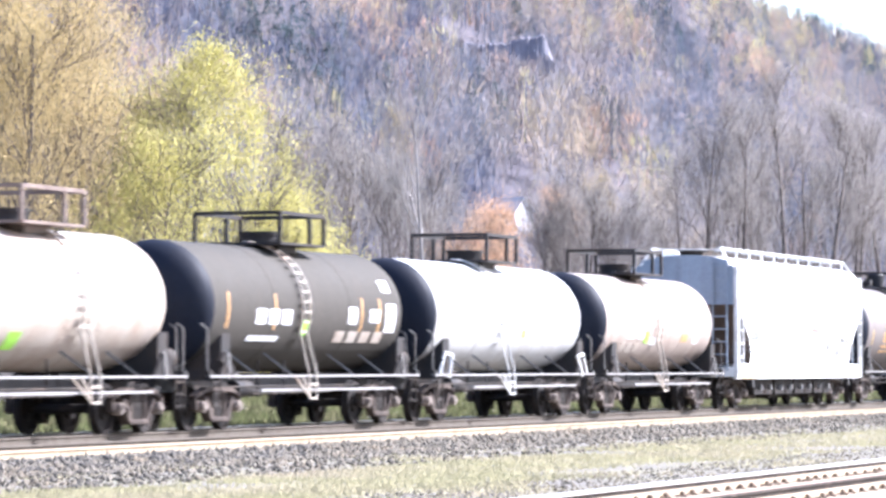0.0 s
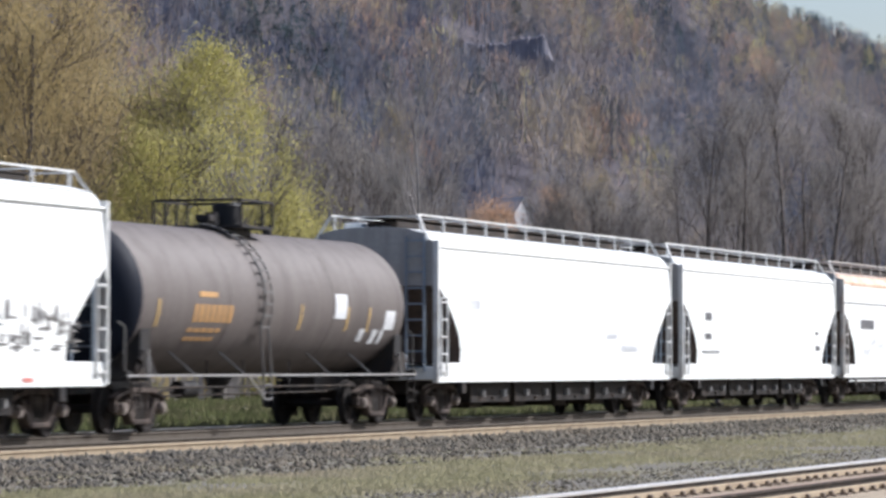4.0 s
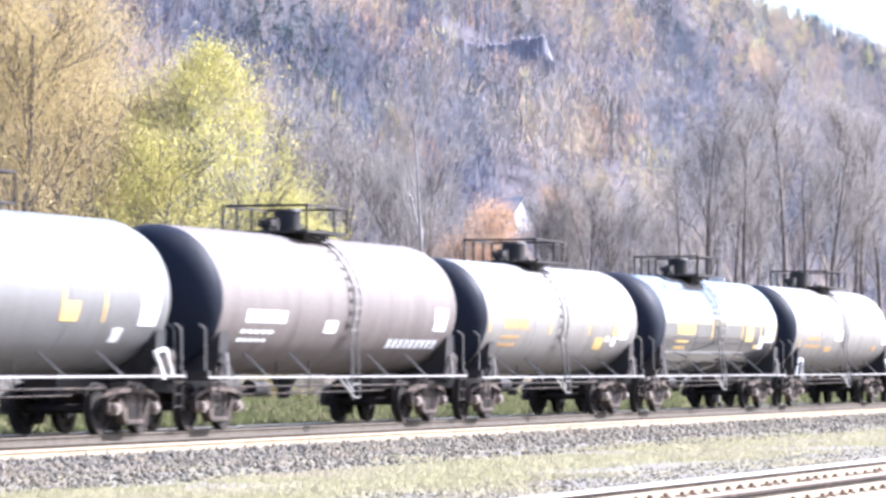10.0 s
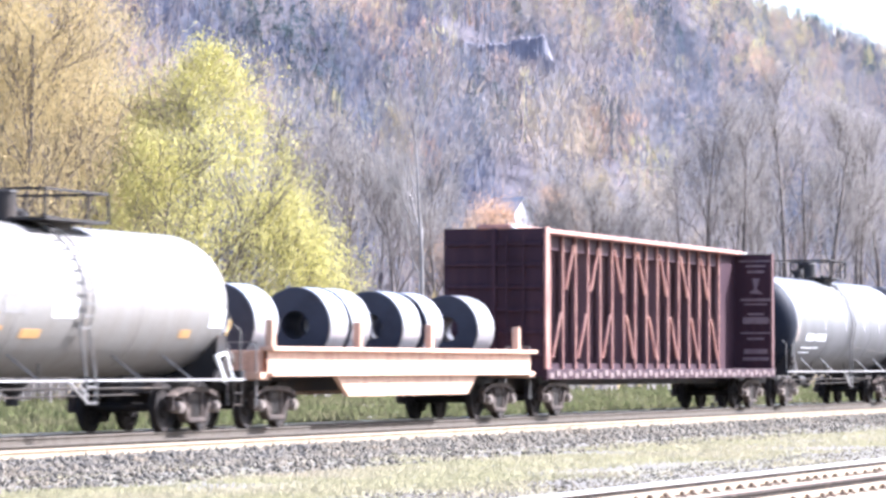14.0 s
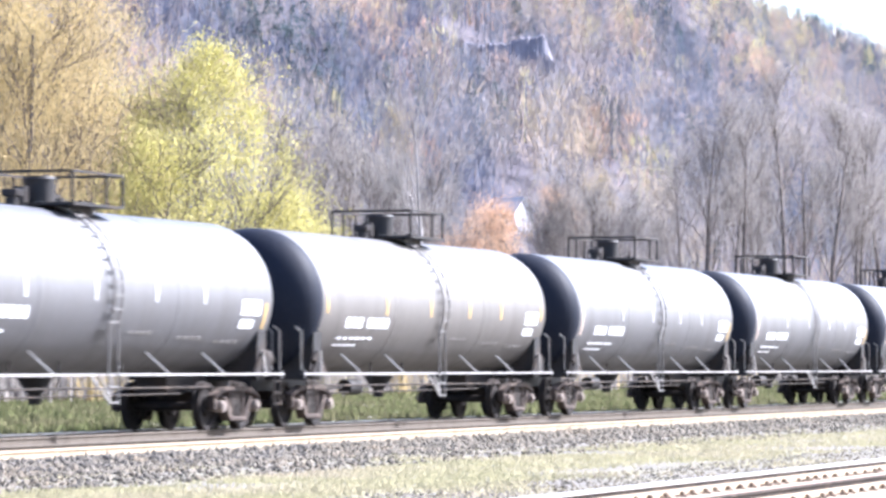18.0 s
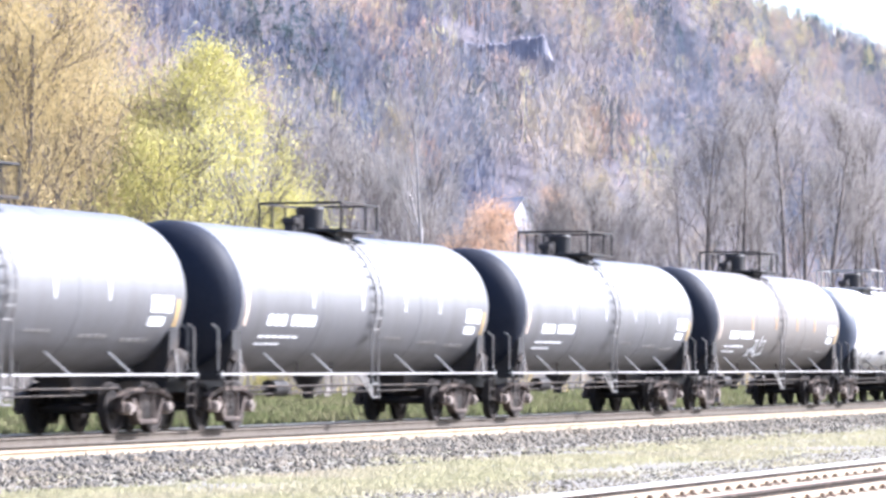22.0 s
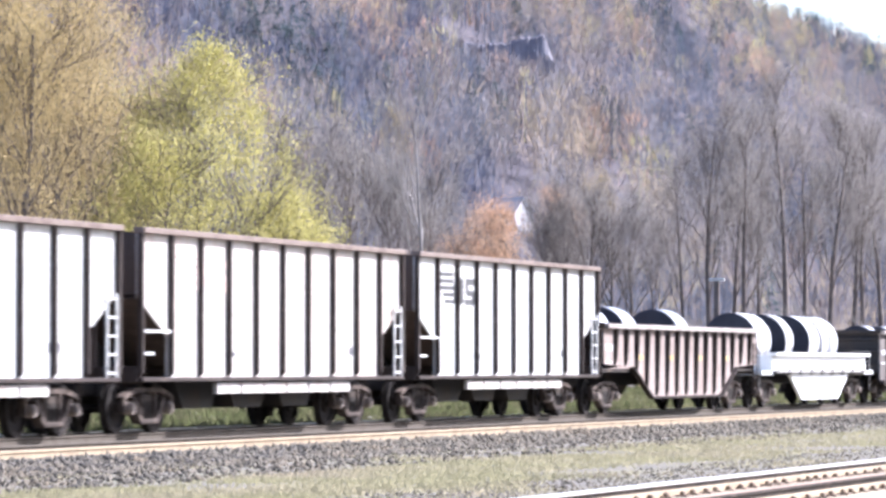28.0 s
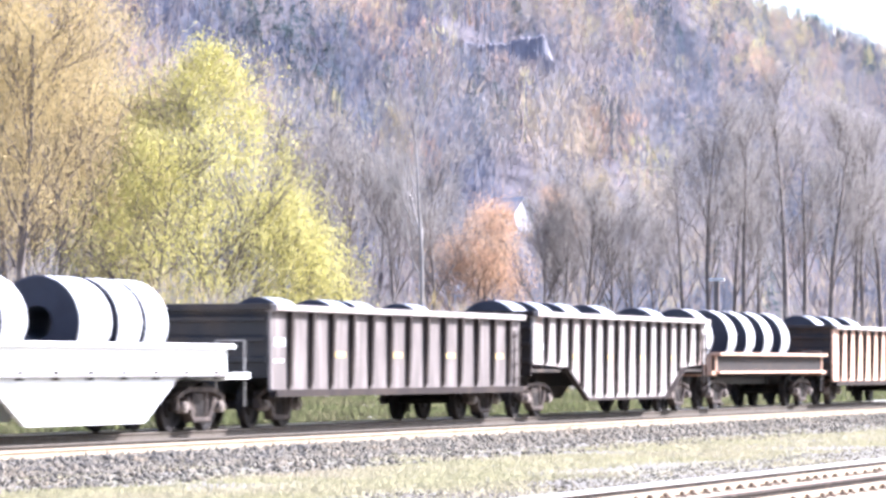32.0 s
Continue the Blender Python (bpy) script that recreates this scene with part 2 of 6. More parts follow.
M_LEAFORANGE = mat("orange_budding_leaves", (0.56, 0.365, 0.24), 0.9, (0.49, 0.37, 0.26), 0.5, 0.5, hue_random=0.2, island=True, bump=0, thin=0.5, spec=0.05, even=0.60)
# the bluish haze of distance is mixed into the violet and mauve tones
WOOD_TONES = {
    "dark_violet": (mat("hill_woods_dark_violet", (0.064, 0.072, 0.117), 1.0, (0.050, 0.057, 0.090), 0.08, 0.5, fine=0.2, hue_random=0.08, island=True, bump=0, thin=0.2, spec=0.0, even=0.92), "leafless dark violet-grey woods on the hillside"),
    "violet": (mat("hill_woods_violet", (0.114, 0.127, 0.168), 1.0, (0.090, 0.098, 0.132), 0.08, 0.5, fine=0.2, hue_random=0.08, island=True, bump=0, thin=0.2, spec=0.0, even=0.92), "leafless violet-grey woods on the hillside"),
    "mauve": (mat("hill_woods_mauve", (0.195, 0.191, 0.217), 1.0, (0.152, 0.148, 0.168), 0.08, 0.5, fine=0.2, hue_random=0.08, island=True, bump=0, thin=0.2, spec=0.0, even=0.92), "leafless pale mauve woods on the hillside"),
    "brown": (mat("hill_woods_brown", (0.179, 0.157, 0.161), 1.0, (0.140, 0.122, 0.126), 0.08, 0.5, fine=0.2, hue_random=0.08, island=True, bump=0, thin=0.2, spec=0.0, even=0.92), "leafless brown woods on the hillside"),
    "tan": (mat("hill_woods_tan", (0.299, 0.246, 0.188), 1.0, (0.234, 0.191, 0.146), 0.08, 0.5, fine=0.2, hue_random=0.08, island=True, bump=0, thin=0.2, spec=0.0, even=0.92), "budding tan trees on the hillside"),
    "yellow": (mat("hill_woods_yellow", (0.348, 0.316, 0.173), 1.0, (0.272, 0.247, 0.135), 0.08, 0.5, fine=0.2, hue_random=0.08, island=True, bump=0, thin=0.2, spec=0.0, even=0.92), "budding yellow-green trees on the hillside"),
    "orange": (mat("hill_woods_orange", (0.355, 0.232, 0.176), 1.0, (0.278, 0.181, 0.139), 0.08, 0.5, fine=0.2, hue_random=0.08, island=True, bump=0, thin=0.2, spec=0.0, even=0.92), "budding orange trees on the hillside"),
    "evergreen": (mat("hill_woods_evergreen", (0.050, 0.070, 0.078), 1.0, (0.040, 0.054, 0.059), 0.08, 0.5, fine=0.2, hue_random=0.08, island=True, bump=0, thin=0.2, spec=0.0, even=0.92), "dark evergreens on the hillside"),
}
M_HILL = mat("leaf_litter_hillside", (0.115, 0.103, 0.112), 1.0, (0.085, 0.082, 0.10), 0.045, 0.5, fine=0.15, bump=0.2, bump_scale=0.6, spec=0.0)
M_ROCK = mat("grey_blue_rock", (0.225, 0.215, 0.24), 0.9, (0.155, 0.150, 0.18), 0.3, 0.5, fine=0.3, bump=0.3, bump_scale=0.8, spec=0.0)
M_HOUSE = mat("white_clapboard_paint", (0.76, 0.76, 0.78), 0.6, None, 0.5, 0.3)
M_ROOF = mat("pale_metal_roof", (0.55, 0.55, 0.57), 0.5, None, 0.5, 0.4)
M_PANE = mat("dark_window_glass", (0.03, 0.035, 0.045), 0.1, None, 1, 0.3, bump=0)

# ---------------------------------------------------------------- mesh tools


class G:
    """Collects vertices and faces for one mesh."""

    def __init__(self):
        self.v, self.f = [], []

    def add(self, vs, fs):
        o = len(self.v)
        self.v += [tuple(p) for p in vs]
        self.f += [tuple(i + o for i in q) for q in fs]
        return self

    def box(self, x0, x1, y0, y1, z0, z1, c=0.0):
        if not c:
            return self.add([(x, y, z) for z in (z0, z1) for y in (y0, y1) for x in (x0, x1)],
                            [(0, 2, 3, 1), (4, 5, 7, 6), (0, 1, 5, 4), (2, 6, 7, 3), (0, 4, 6, 2), (1, 3, 7, 5)])
        X, Y, Z = (x0, x1), (y0, y1), (z0, z1)
        vs, ix = [], {}
        for a in (0, 1):
            for b in (0, 1):
                for d in (0, 1):
                    sx, sy, sz = (1, -1)[a] * c, (1, -1)[b] * c, (1, -1)[d] * c
                    for k, p in enumerate(((X[a], Y[b] + sy, Z[d] + sz), (X[a] + sx, Y[b], Z[d] + sz), (X[a] + sx, Y[b] + sy, Z[d]))):
                        ix[a, b, d, k] = len(vs)
                        vs.append(p)
        fs = []
        for a in (0, 1):
            fs.append((ix[a, 0, 0, 0], ix[a, 1, 0, 0], ix[a, 1, 1, 0], ix[a, 0, 1, 0]))
            fs.append((ix[0, a, 0, 1], ix[1, a, 0, 1], ix[1, a, 1, 1], ix[0, a, 1, 1]))
            fs.append((ix[0, 0, a, 2], ix[1, 0, a, 2], ix[1, 1, a, 2], ix[0, 1, a, 2]))
            for b in (0, 1):
                fs.append((ix[a, b, 0, 0], ix[a, b, 0, 1], ix[a, b, 1, 1], ix[a, b, 1, 0]))
                fs.append((ix[a, 0, b, 0], ix[a, 0, b, 2], ix[a, 1, b, 2], ix[a, 1, b, 0]))
                fs.append((ix[0, a, b, 1], ix[0, a, b, 2], ix[1, a, b, 2], ix[1, a, b, 1]))
                for d in (0, 1):
                    fs.append((ix[a, b, d, 0], ix[a, b, d, 1], ix[a, b, d, 2]))
        return self.add(vs, fs)

    def cyl(self, p, q, r, n=12, r2=None, caps=True):
        p, q = Vector(p), Vector(q)
        r2 = r if r2 is None else r2
        d = (q - p).normalized()
        a = d.orthogonal().normalized()
        b = d.cross(a)
        vs = []
        for c, rad in ((p, r), (q, r2)):
            for i in range(n):
                t = 2 * math.pi * i / n
                vs.append(c + a * (math.cos(t) * rad) + b * (math.sin(t) * rad))
        fs = [(i, (i + 1) % n, n + (i + 1) % n, n + i) for i in range(n)]
        if caps:
            fs += [tuple(range(n - 1, -1, -1)), tuple(range(n, 2 * n))]
        return self.add(vs, fs)

    def bar(self, p, q, w, h=None):
        """A square bar from p to q."""
        h = h or w
        p, q = Vector(p), Vector(q)
        d = (q - p).normalized()
        up = Vector((0, 0, 1)) if abs(d.z) < 0.9 else Vector((0, 1, 0))
        a = d.cross(up).normalized()
        b = a.cross(d)
        vs = [c + a * sa * w / 2 + b * sb * h / 2 for c in (p, q) for sb in (-1, 1) for sa in (-1, 1)]
        return self.add(vs, [(0, 2, 3, 1), (4, 5, 7, 6), (0, 1, 5, 4), (2, 6, 7, 3), (0, 4, 6, 2), (1, 3, 7, 5)])

    def path(self, pts, w):
        """A square bar that follows the points in a plane across x."""
        vs = []
        for i, p in enumerate(pts):
            a, b = Vector(pts[max(i - 1, 0)]), Vector(pts[min(i + 1, len(pts) - 1)])
            d = (b - a).normalized()
            n = Vector((0, -d.z, d.y)) * (w / 2)
            for sx, sn in ((-1, -1), (1, -1), (1, 1), (-1, 1)):
                vs.append(Vector(p) + Vector((sx * w / 2, 0, 0)) + n * sn)
        fs = [(0, 3, 2, 1)]
        for i in range(len(pts) - 1):
            for k in range(4):
                fs.append((i * 4 + k, i * 4 + (k + 1) % 4, i * 4 + 4 + (k + 1) % 4, i * 4 + 4 + k))
        o = (len(pts) - 1) * 4
        return self.add(vs, fs + [(o, o + 1, o + 2, o + 3)])

    def slab(self, outline, y0, y1):
        """An outline in x and z, given a thickness in y."""
        n = len(outline)
        vs = [(x, y, z) for y in (y0, y1) for x, z in outline]
        fs = [tuple(range(n)), tuple(range(2 * n - 1, n - 1, -1))] + [(i, (i + 1) % n, n + (i + 1) % n, n + i) for i in range(n)]
        return self.add(vs, fs)

    def cross(self, outline, x0, x1):
        """An outline in y and z, given a length in x."""
        n = len(outline)
        vs = [(x, y, z) for x in (x0, x1) for y, z in outline]
        fs = [tuple(range(n)), tuple(range(2 * n - 1, n - 1, -1))] + [(i, (i + 1) % n, n + (i + 1) % n, n + i) for i in range(n)]
        return self.add(vs, fs)

    def turned(self, profile, y, z, n=40, closed=False):
        """A profile of (x, radius) turned round an axis along x."""
        vs = [(x, y + r * math.cos(2 * math.pi * i / n), z + r * math.sin(2 * math.pi * i / n)) for x, r in profile for i in range(n)]
        fs = []
        k = len(profile)
        for j in range(k if closed else k - 1):
            for i in range(n):
                a, b = j * n, ((j + 1) % k) * n
                fs.append((a + i, a + (i + 1) % n, b + (i + 1) % n, b + i))
        return self.add(vs, fs)


def mesh_of(g, material, smooth=35.0):
    me = bpy.data.meshes.new("part")
    me.from_pydata(g.v, [], g.f)
    bm = bmesh.new()
    bm.from_mesh(me)
    bmesh.ops.delete(bm, geom=[v for v in bm.verts if not v.link_faces], context="VERTS")
    bmesh.ops.recalc_face_normals(bm, faces=bm.faces)
    bm.to_mesh(me)
    bm.free()
    me.materials.append(material)
    if smooth:
        me.polygons.foreach_set("use_smooth", [True] * len(me.polygons))
        me.set_sharp_from_angle(angle=radians(smooth))
    return me


def part(name, g, material, parent, label="", at=None):
    """Links a G, or a mesh made before, as one part under its thing."""
    me = g if isinstance(g, bpy.types.Mesh) else mesh_of(g, material)
    me.name = name
    ob = new(name, me)
    ob.parent = parent
    if at:
        ob.location = at
    if label:
        ob["label"] = label
    return ob


def raw_mesh(name, verts, faces, material):
    """A large mesh of equal triangles or quads, straight from arrays."""
    me = bpy.data.meshes.new(name)
    k = faces.shape[1]
    me.vertices.add(len(verts))
    me.vertices.foreach_set("co", np.asarray(verts, dtype=np.float32).ravel())
    me.loops.add(faces.size)
    me.loops.foreach_set("vertex_index", faces.astype(np.int32).ravel())
    me.polygons.add(len(faces))
    me.polygons.foreach_set("loop_start", np.arange(0, faces.size, k, dtype=np.int32))
    me.update(calc_edges=True)
    me.materials.append(material)
    return me


# ---------------------------------------------------------------- the plan
TRACK_TRAIN, TRACK_NEXT, TRACK_NEAR = 28.47, 24.20, 9.83
GROUND = -0.24


def toward(px, d):
    """The x on the line y = d in a bearing from the eye: px counts 1/6727 of a radian, 784 is straight ahead."""
    return d / math.tan(TURN - math.atan((px - 784) / 6727))

# ---------------------------------------------------------------- ground
def hill_height(x, y):
    """Flat yard by the tracks, then a long wooded ridge that runs beside them."""
    t = np.clip((y - 95.0) / 300.0, 0, 1)
    ridge = 138.0 * t * t * (3 - 2 * t)
    wave = 5.0 * np.sin(x * 0.011 + y * 0.006) + 3.0 * np.sin(x * 0.027 - y * 0.013)
    bench = 5.0 * np.sin(y * 0.085 + 0.6 * np.sin(x * 0.006))
    south = 30 * np.clip((-y - 120) / 200.0, 0, 1)
    return GROUND + ridge + (wave + bench) * np.clip(t * 4, 0, 1) * (1 - 0.4 * t) + south


def ground_sheet():
    rads = np.concatenate([[0.0], np.geomspace(2.0, 200, 60), np.linspace(210, 1900, 130), np.geomspace(2000, 4200, 10)])
    angs = np.radians(np.concatenate([np.linspace(5, 32, 110), np.linspace(36, 361, 66)]))
    R, T = np.meshgrid(rads, angs, indexing="ij")
    X, Y = R * np.cos(T), R * np.sin(T)
    Z = hill_height(X, Y)
    n, k = X.shape
    i, j = np.meshgrid(np.arange(n - 1), np.arange(k), indexing="ij")
    j2 = (j + 1) % k
    faces = np.stack([i * k + j, (i + 1) * k + j, (i + 1) * k + j2, i * k + j2], -1).reshape(-1, 4)
    me = raw_mesh("ground", np.stack([X, Y, Z], -1).reshape(-1, 3), faces, M_GROUND)
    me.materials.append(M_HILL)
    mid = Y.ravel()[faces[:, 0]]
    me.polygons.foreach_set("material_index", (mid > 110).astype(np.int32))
    me.polygons.foreach_set("use_smooth", [True] * len(me.polygons))
    tagged(new("ground", me), "gravelly yard ground rising into a wooded hillside", "ground", kind="structure")


ground_sheet()
X0, X1 = -30.0, 430.0


def ballast_bed(y, half, top, foot, x0, x1, material=M_BALLAST):
    g = G().cross([(y - half - 0.5, foot), (y - half, top), (y + half, top), (y + half + 0.5, foot)], x0, x1)
    return tagged(part("ballast_bed", g, material, None), "bed of grey crushed-stone ballast under the track", "ballast", kind="structure")


ballast_bed(TRACK_TRAIN, 1.75, -0.148, -0.30, X0, X1)
SIDING_BED = ballast_bed(TRACK_NEXT, 1.75, -0.148, -0.30, X0, X1)
ballast_bed(TRACK_NEAR, 1.45, -0.152, -0.30, -8.0, 160.0, M_BEDTAN)

RAIL = [(-0.07, -0.17), (0.07, -0.17), (0.07, -0.158), (0.012, -0.14), (0.012, -0.045), (0.036, -0.032), (0.036, -0.004), (0.028, 0.0),
        (-0.028, 0.0), (-0.036, -0.004), (-0.036, -0.032), (-0.012, -0.045), (-0.012, -0.14), (-0.07, -0.158)]


def track(y, x0, x1, webs, heads, tie_from, tie_to, label, plates=True):
    root = tagged(new("track"), label, "railway track", group="railway tracks", kind="structure")
    for side, web, head in ((-0.7525, webs[0], heads[0]), (0.7525, webs[1], heads[1])):
        rail = part("rail", G().cross([(y + side + a, b) for a, b in RAIL], x0, x1), web, root)
        if plates:
            part("rail_foot", G().box(x0, x1, y + side - 0.062, y + side - 0.011, -0.165, -0.078, 0.012), M_RAILSAND, rail, "sand-covered foot of the rail")
        part("rail_head", G().box(x0, x1, y + side - (0.040 if side > 0 else 0.034), y + side + (0.034 if side > 0 else 0.040), -0.030, 0.004, 0.004), head, rail, "worn running surface")
    tie = mesh_of(G().box(-0.115, 0.115, -1.3, 1.3, -0.34, -0.155, 0.012), M_TIE)
    plate = mesh_of(G().box(-0.10, 0.10, -0.19, 0.19, -0.156, -0.132, 0.003).box(-0.085, -0.045, 0.09, 0.13, -0.135, -0.10)
                    .box(-0.05, 0.05, -0.14, -0.09, -0.135, -0.092, 0.012), M_PLATE)
    for k in range(int((tie_to - tie_from) / 0.53)):
        x = tie_from + 0.53 * k
        t = part("tie", tie, None, root, at=(x + random.uniform(-0.03, 0.03), y + random.uniform(-0.03, 0.03), random.uniform(-0.008, 0.004)))
        for side in (-0.7525, 0.7525) if plates else ():
            part("tie_plate", plate, None, t, at=(0, side, 0))


track(TRACK_TRAIN, X0, X1, (M_RAILDARK, M_RAILDARK), (M_RAILDARK, M_RAILTOP), 50, 140, "main-line track with steel rails on timber ties", False)
track(TRACK_NEXT, X0, X1, (M_RAILSAND, M_RAILDARK), (M_RAILSAND, M_RAILDARK), 48, 130, "rusty siding track with timber ties in grey ballast", False)
# near track: the dark web colour stands for shadow under the rail heads
track(TRACK_NEAR, -8.0, 160.0, (M_GRIME, M_GRIME), (M_RUSTTOP, M_RAILTOP), 26, 70, "bright-railed track with timber ties and tie plates")

# ---------------------------------------------------------------- railcar parts


def wheel_set_meshes():
    """The meshes that all bogies share."""
    d = {}
    g = G().slab([(-1.14, 0.60), (-0.95, 0.66), (-0.52, 0.74), (0.52, 0.74), (0.95, 0.66), (1.14, 0.60), (1.14, 0.66), (0.98, 0.73), (0.56, 0.83), (-0.56, 0.83), (-0.98, 0.73), (-1.14, 0.66)], -0.08, 0.08)
    for s in (-1, 1):
        # the sloping tension leg, the column beside the springs and the pedestal over the bearing
        g.slab([(s * 0.74, 0.62), (s * 0.64, 0.66), (s * 0.30, 0.24), (s * 0.40, 0.16)], -0.10, 0.10)
        g.slab([(s * 0.28, 0.22), (s * 0.36, 0.22), (s * 0.36, 0.76), (s * 0.28, 0.76)], -0.07, 0.07)
        g.slab([(s * 1.05, 0.38), (s * 1.14, 0.40), (s * 1.14, 0.64), (s * 1.05, 0.66)], -0.07, 0.07)
    g.box(-0.42, 0.42, -0.11, 0.11, 0.16, 0.26, 0.02)
    d["frame"] = mesh_of(g, M_FRAME)
    w = G().turned([(0.27 + 0.02 * k, 0.075 if k % 2 else 0.06) for k in range(17)], 0, 0, 10)
    g = G().add([(y, z, x) for x, y, z in w.v], w.f)
    d["spring"] = mesh_of(g, M_GRIME)
    g = G().cyl((0, -0.12, 0.457), (0, 0.05, 0.457), 0.115, 14)
    g.cyl((0, -0.155, 0.457), (0, -0.12, 0.457), 0.075, 10)
    d["bearing"] = mesh_of(g, M_LIGHTGRIME)
    prof = [(-0.068, 0.10), (-0.068, 0.19), (-0.02, 0.21), (-0.02, 0.36), (-0.065, 0.38), (-0.065, 0.455), (0.045, 0.46), (0.05, 0.485), (0.075, 0.485), (0.075, 0.37), (0.03, 0.35), (0.03, 0.21),
            (0.068, 0.19), (0.068, 0.10)]
    w = G().turned(prof, 0, 0, 28, closed=True)
    d["wheel_out"] = mesh_of(G().add([(y, x, z) for x, y, z in w.v], w.f), M_WHEEL)
    w2 = G().add([(y, -x, z) for x, y, z in w.v], w.f)
    d["wheel_in"] = mesh_of(w2, M_WHEEL)
    d["axle"] = mesh_of(G().cyl((0, -1.0, 0), (0, 1.0, 0), 0.085, 12), M_WHEEL)
    d["bolster"] = mesh_of(G().box(-0.22, 0.22, -1.05, 1.05, 0.48, 0.72, 0.03).cyl((0, 0, 0.7), (0, 0, 0.86), 0.22, 16), M_GRIME)
    d["shoe"] = mesh_of(G().box(-0.04, 0.04, -0.05, 0.05, 0.32, 0.62).bar((0, 0, 0.47), (0.12, 0, 0.70), 0.05), M_GRIME)
    g = G().box(-0.42, 0.30, -0.11, 0.11, 0.73, 0.95, 0.02)
    g.slab([(-0.78, 0.72), (-0.78, 0.97), (-0.62, 1.0), (-0.42, 0.94), (-0.42, 0.76)], -0.13, 0.13)
    d["coupler"] = mesh_of(g, M_GRIME)
    d["hose"] = mesh_of(G().cyl((-0.30, -0.32, 0.80), (-0.48, -0.30, 0.46), 0.025, 6).cyl((-0.48, -0.30, 0.46), (-0.72, -0.12, 0.34), 0.025, 6), M_BLACK)
    return d


WM = wheel_set_meshes()


def bogie(car, x):
    b = part("bogie", WM["bolster"], None, car, at=(x, 0, 0))
    for s in (-1, 1):
        f = part("side_frame", WM["frame"], None, b, at=(0, s * 1.0, 0))
        for x in (-0.15, 0.0, 0.15):
            part("spring", WM["spring"], None, b, at=(x, s * 1.0, 0))
        for a in (-0.89, 0.89):
            e = part("bearing", WM["bearing"], None, b, at=(a, s * 1.02, 0))
            if s > 0:
                e.rotation_euler = (0, 0, math.pi)
    for a in (-0.89, 0.89):
        for name, kind, y in (("axle", "axle", 0.0), ("wheel", "wheel_out", -0.75), ("wheel", "wheel_in", 0.75)):
            part(name, WM[kind], None, b, at=(a, y, 0.457))
        for s in (-1, 1):
            part("brake_shoe", WM["shoe"], None, b, at=(a * 0.42, s * 0.75, 0))


def running_gear(car, length, inset, gear=True):
    for s in (-1, 1):
        bogie(car, s * (length / 2 - inset))
        c = part("coupler", WM["coupler"], None, car, at=(s * (length / 2 - 0.62), 0, 0))
        h = part("brake_hose", WM["hose"], None, car, at=(s * (length / 2 - 0.62), 0, 0))
        if s > 0:
            c.rotation_euler = h.rotation_euler = (0, 0, math.pi)


def ladder(g, x, y, z0, z1, w=0.42, step=0.34, r=0.045, lean=0.0):
    """A ladder on the side at y, its rungs along x."""
    for s in (-1, 1):
        g.bar((x + s * w / 2, y + lean, z0), (x + s * w / 2, y, z1), r)
    k = max(1, int((z1 - z0) / step))
    for i in range(k + 1):
        z = z0 + (z1 - z0) * (i + 0.3) / (k + 0.6)
        yy = y + lean * (z1 - z) / (z1 - z0)
        g.bar((x - w / 2, yy, z), (x + w / 2, yy, z), r * 0.8)
    return g


def railcar(name, label, category="freight car"):
    return tagged(new(name), label, category, group="freight train")


def bars(x0, x1, z0, z1, n, gap=0.3):
    """Spans of unreadable writing: n blocks between x0 and x1."""
    w = (x1 - x0) / n
    return [(x0 + i * w, x0 + (i + 1 - gap) * w, z0, z1) for i in range(n)]


def scribble(x0, x1, z0, z1, n, seed):
    """Short crossing strokes of spray paint."""
    rng = random.Random(seed)
    out = []
    for i in range(n):
        x, z = x0 + (x1 - x0) * (i + rng.random()) / n, rng.uniform(z0, z1 - 0.1)
        out.append((x, x + 0.04, z, z + rng.uniform(0.12, 0.35)) if i % 2 else (x, x + rng.uniform(0.12, 0.4), z, z + 0.035))
    return out


def curved_mark(g, marks, r, zc, half):
    """Patches that hug the tank's near side."""
    for x0, x1, z0, z1 in marks:
        k = max(2, int((z1 - z0) / 0.12) + 1)
        vs, fs = [], []
        for i in range(k + 1):
            z = z0 + (z1 - z0) * i / k
            for rr in (r + 0.002, r + 0.009):
                d = min(max((z - zc) / r, -0.98), 0.98)
                a = math.asin(d)
                for x in (x0, x1):
                    vs.append((x, -rr * math.cos(a), zc + rr * math.sin(a)))
        for i in range(k):
            o = i * 4
            fs += [(o + 2, o + 3, o + 7, o + 6), (o, o + 4, o + 5, o + 1), (o, o + 2, o + 6, o + 4), (o + 1, o + 5, o + 7, o + 3)]
        fs += [(0, 1, 3, 2), (k * 4, k * 4 + 2, k * 4 + 3, k * 4 + 1)]
        g.add(vs, fs)
    return g


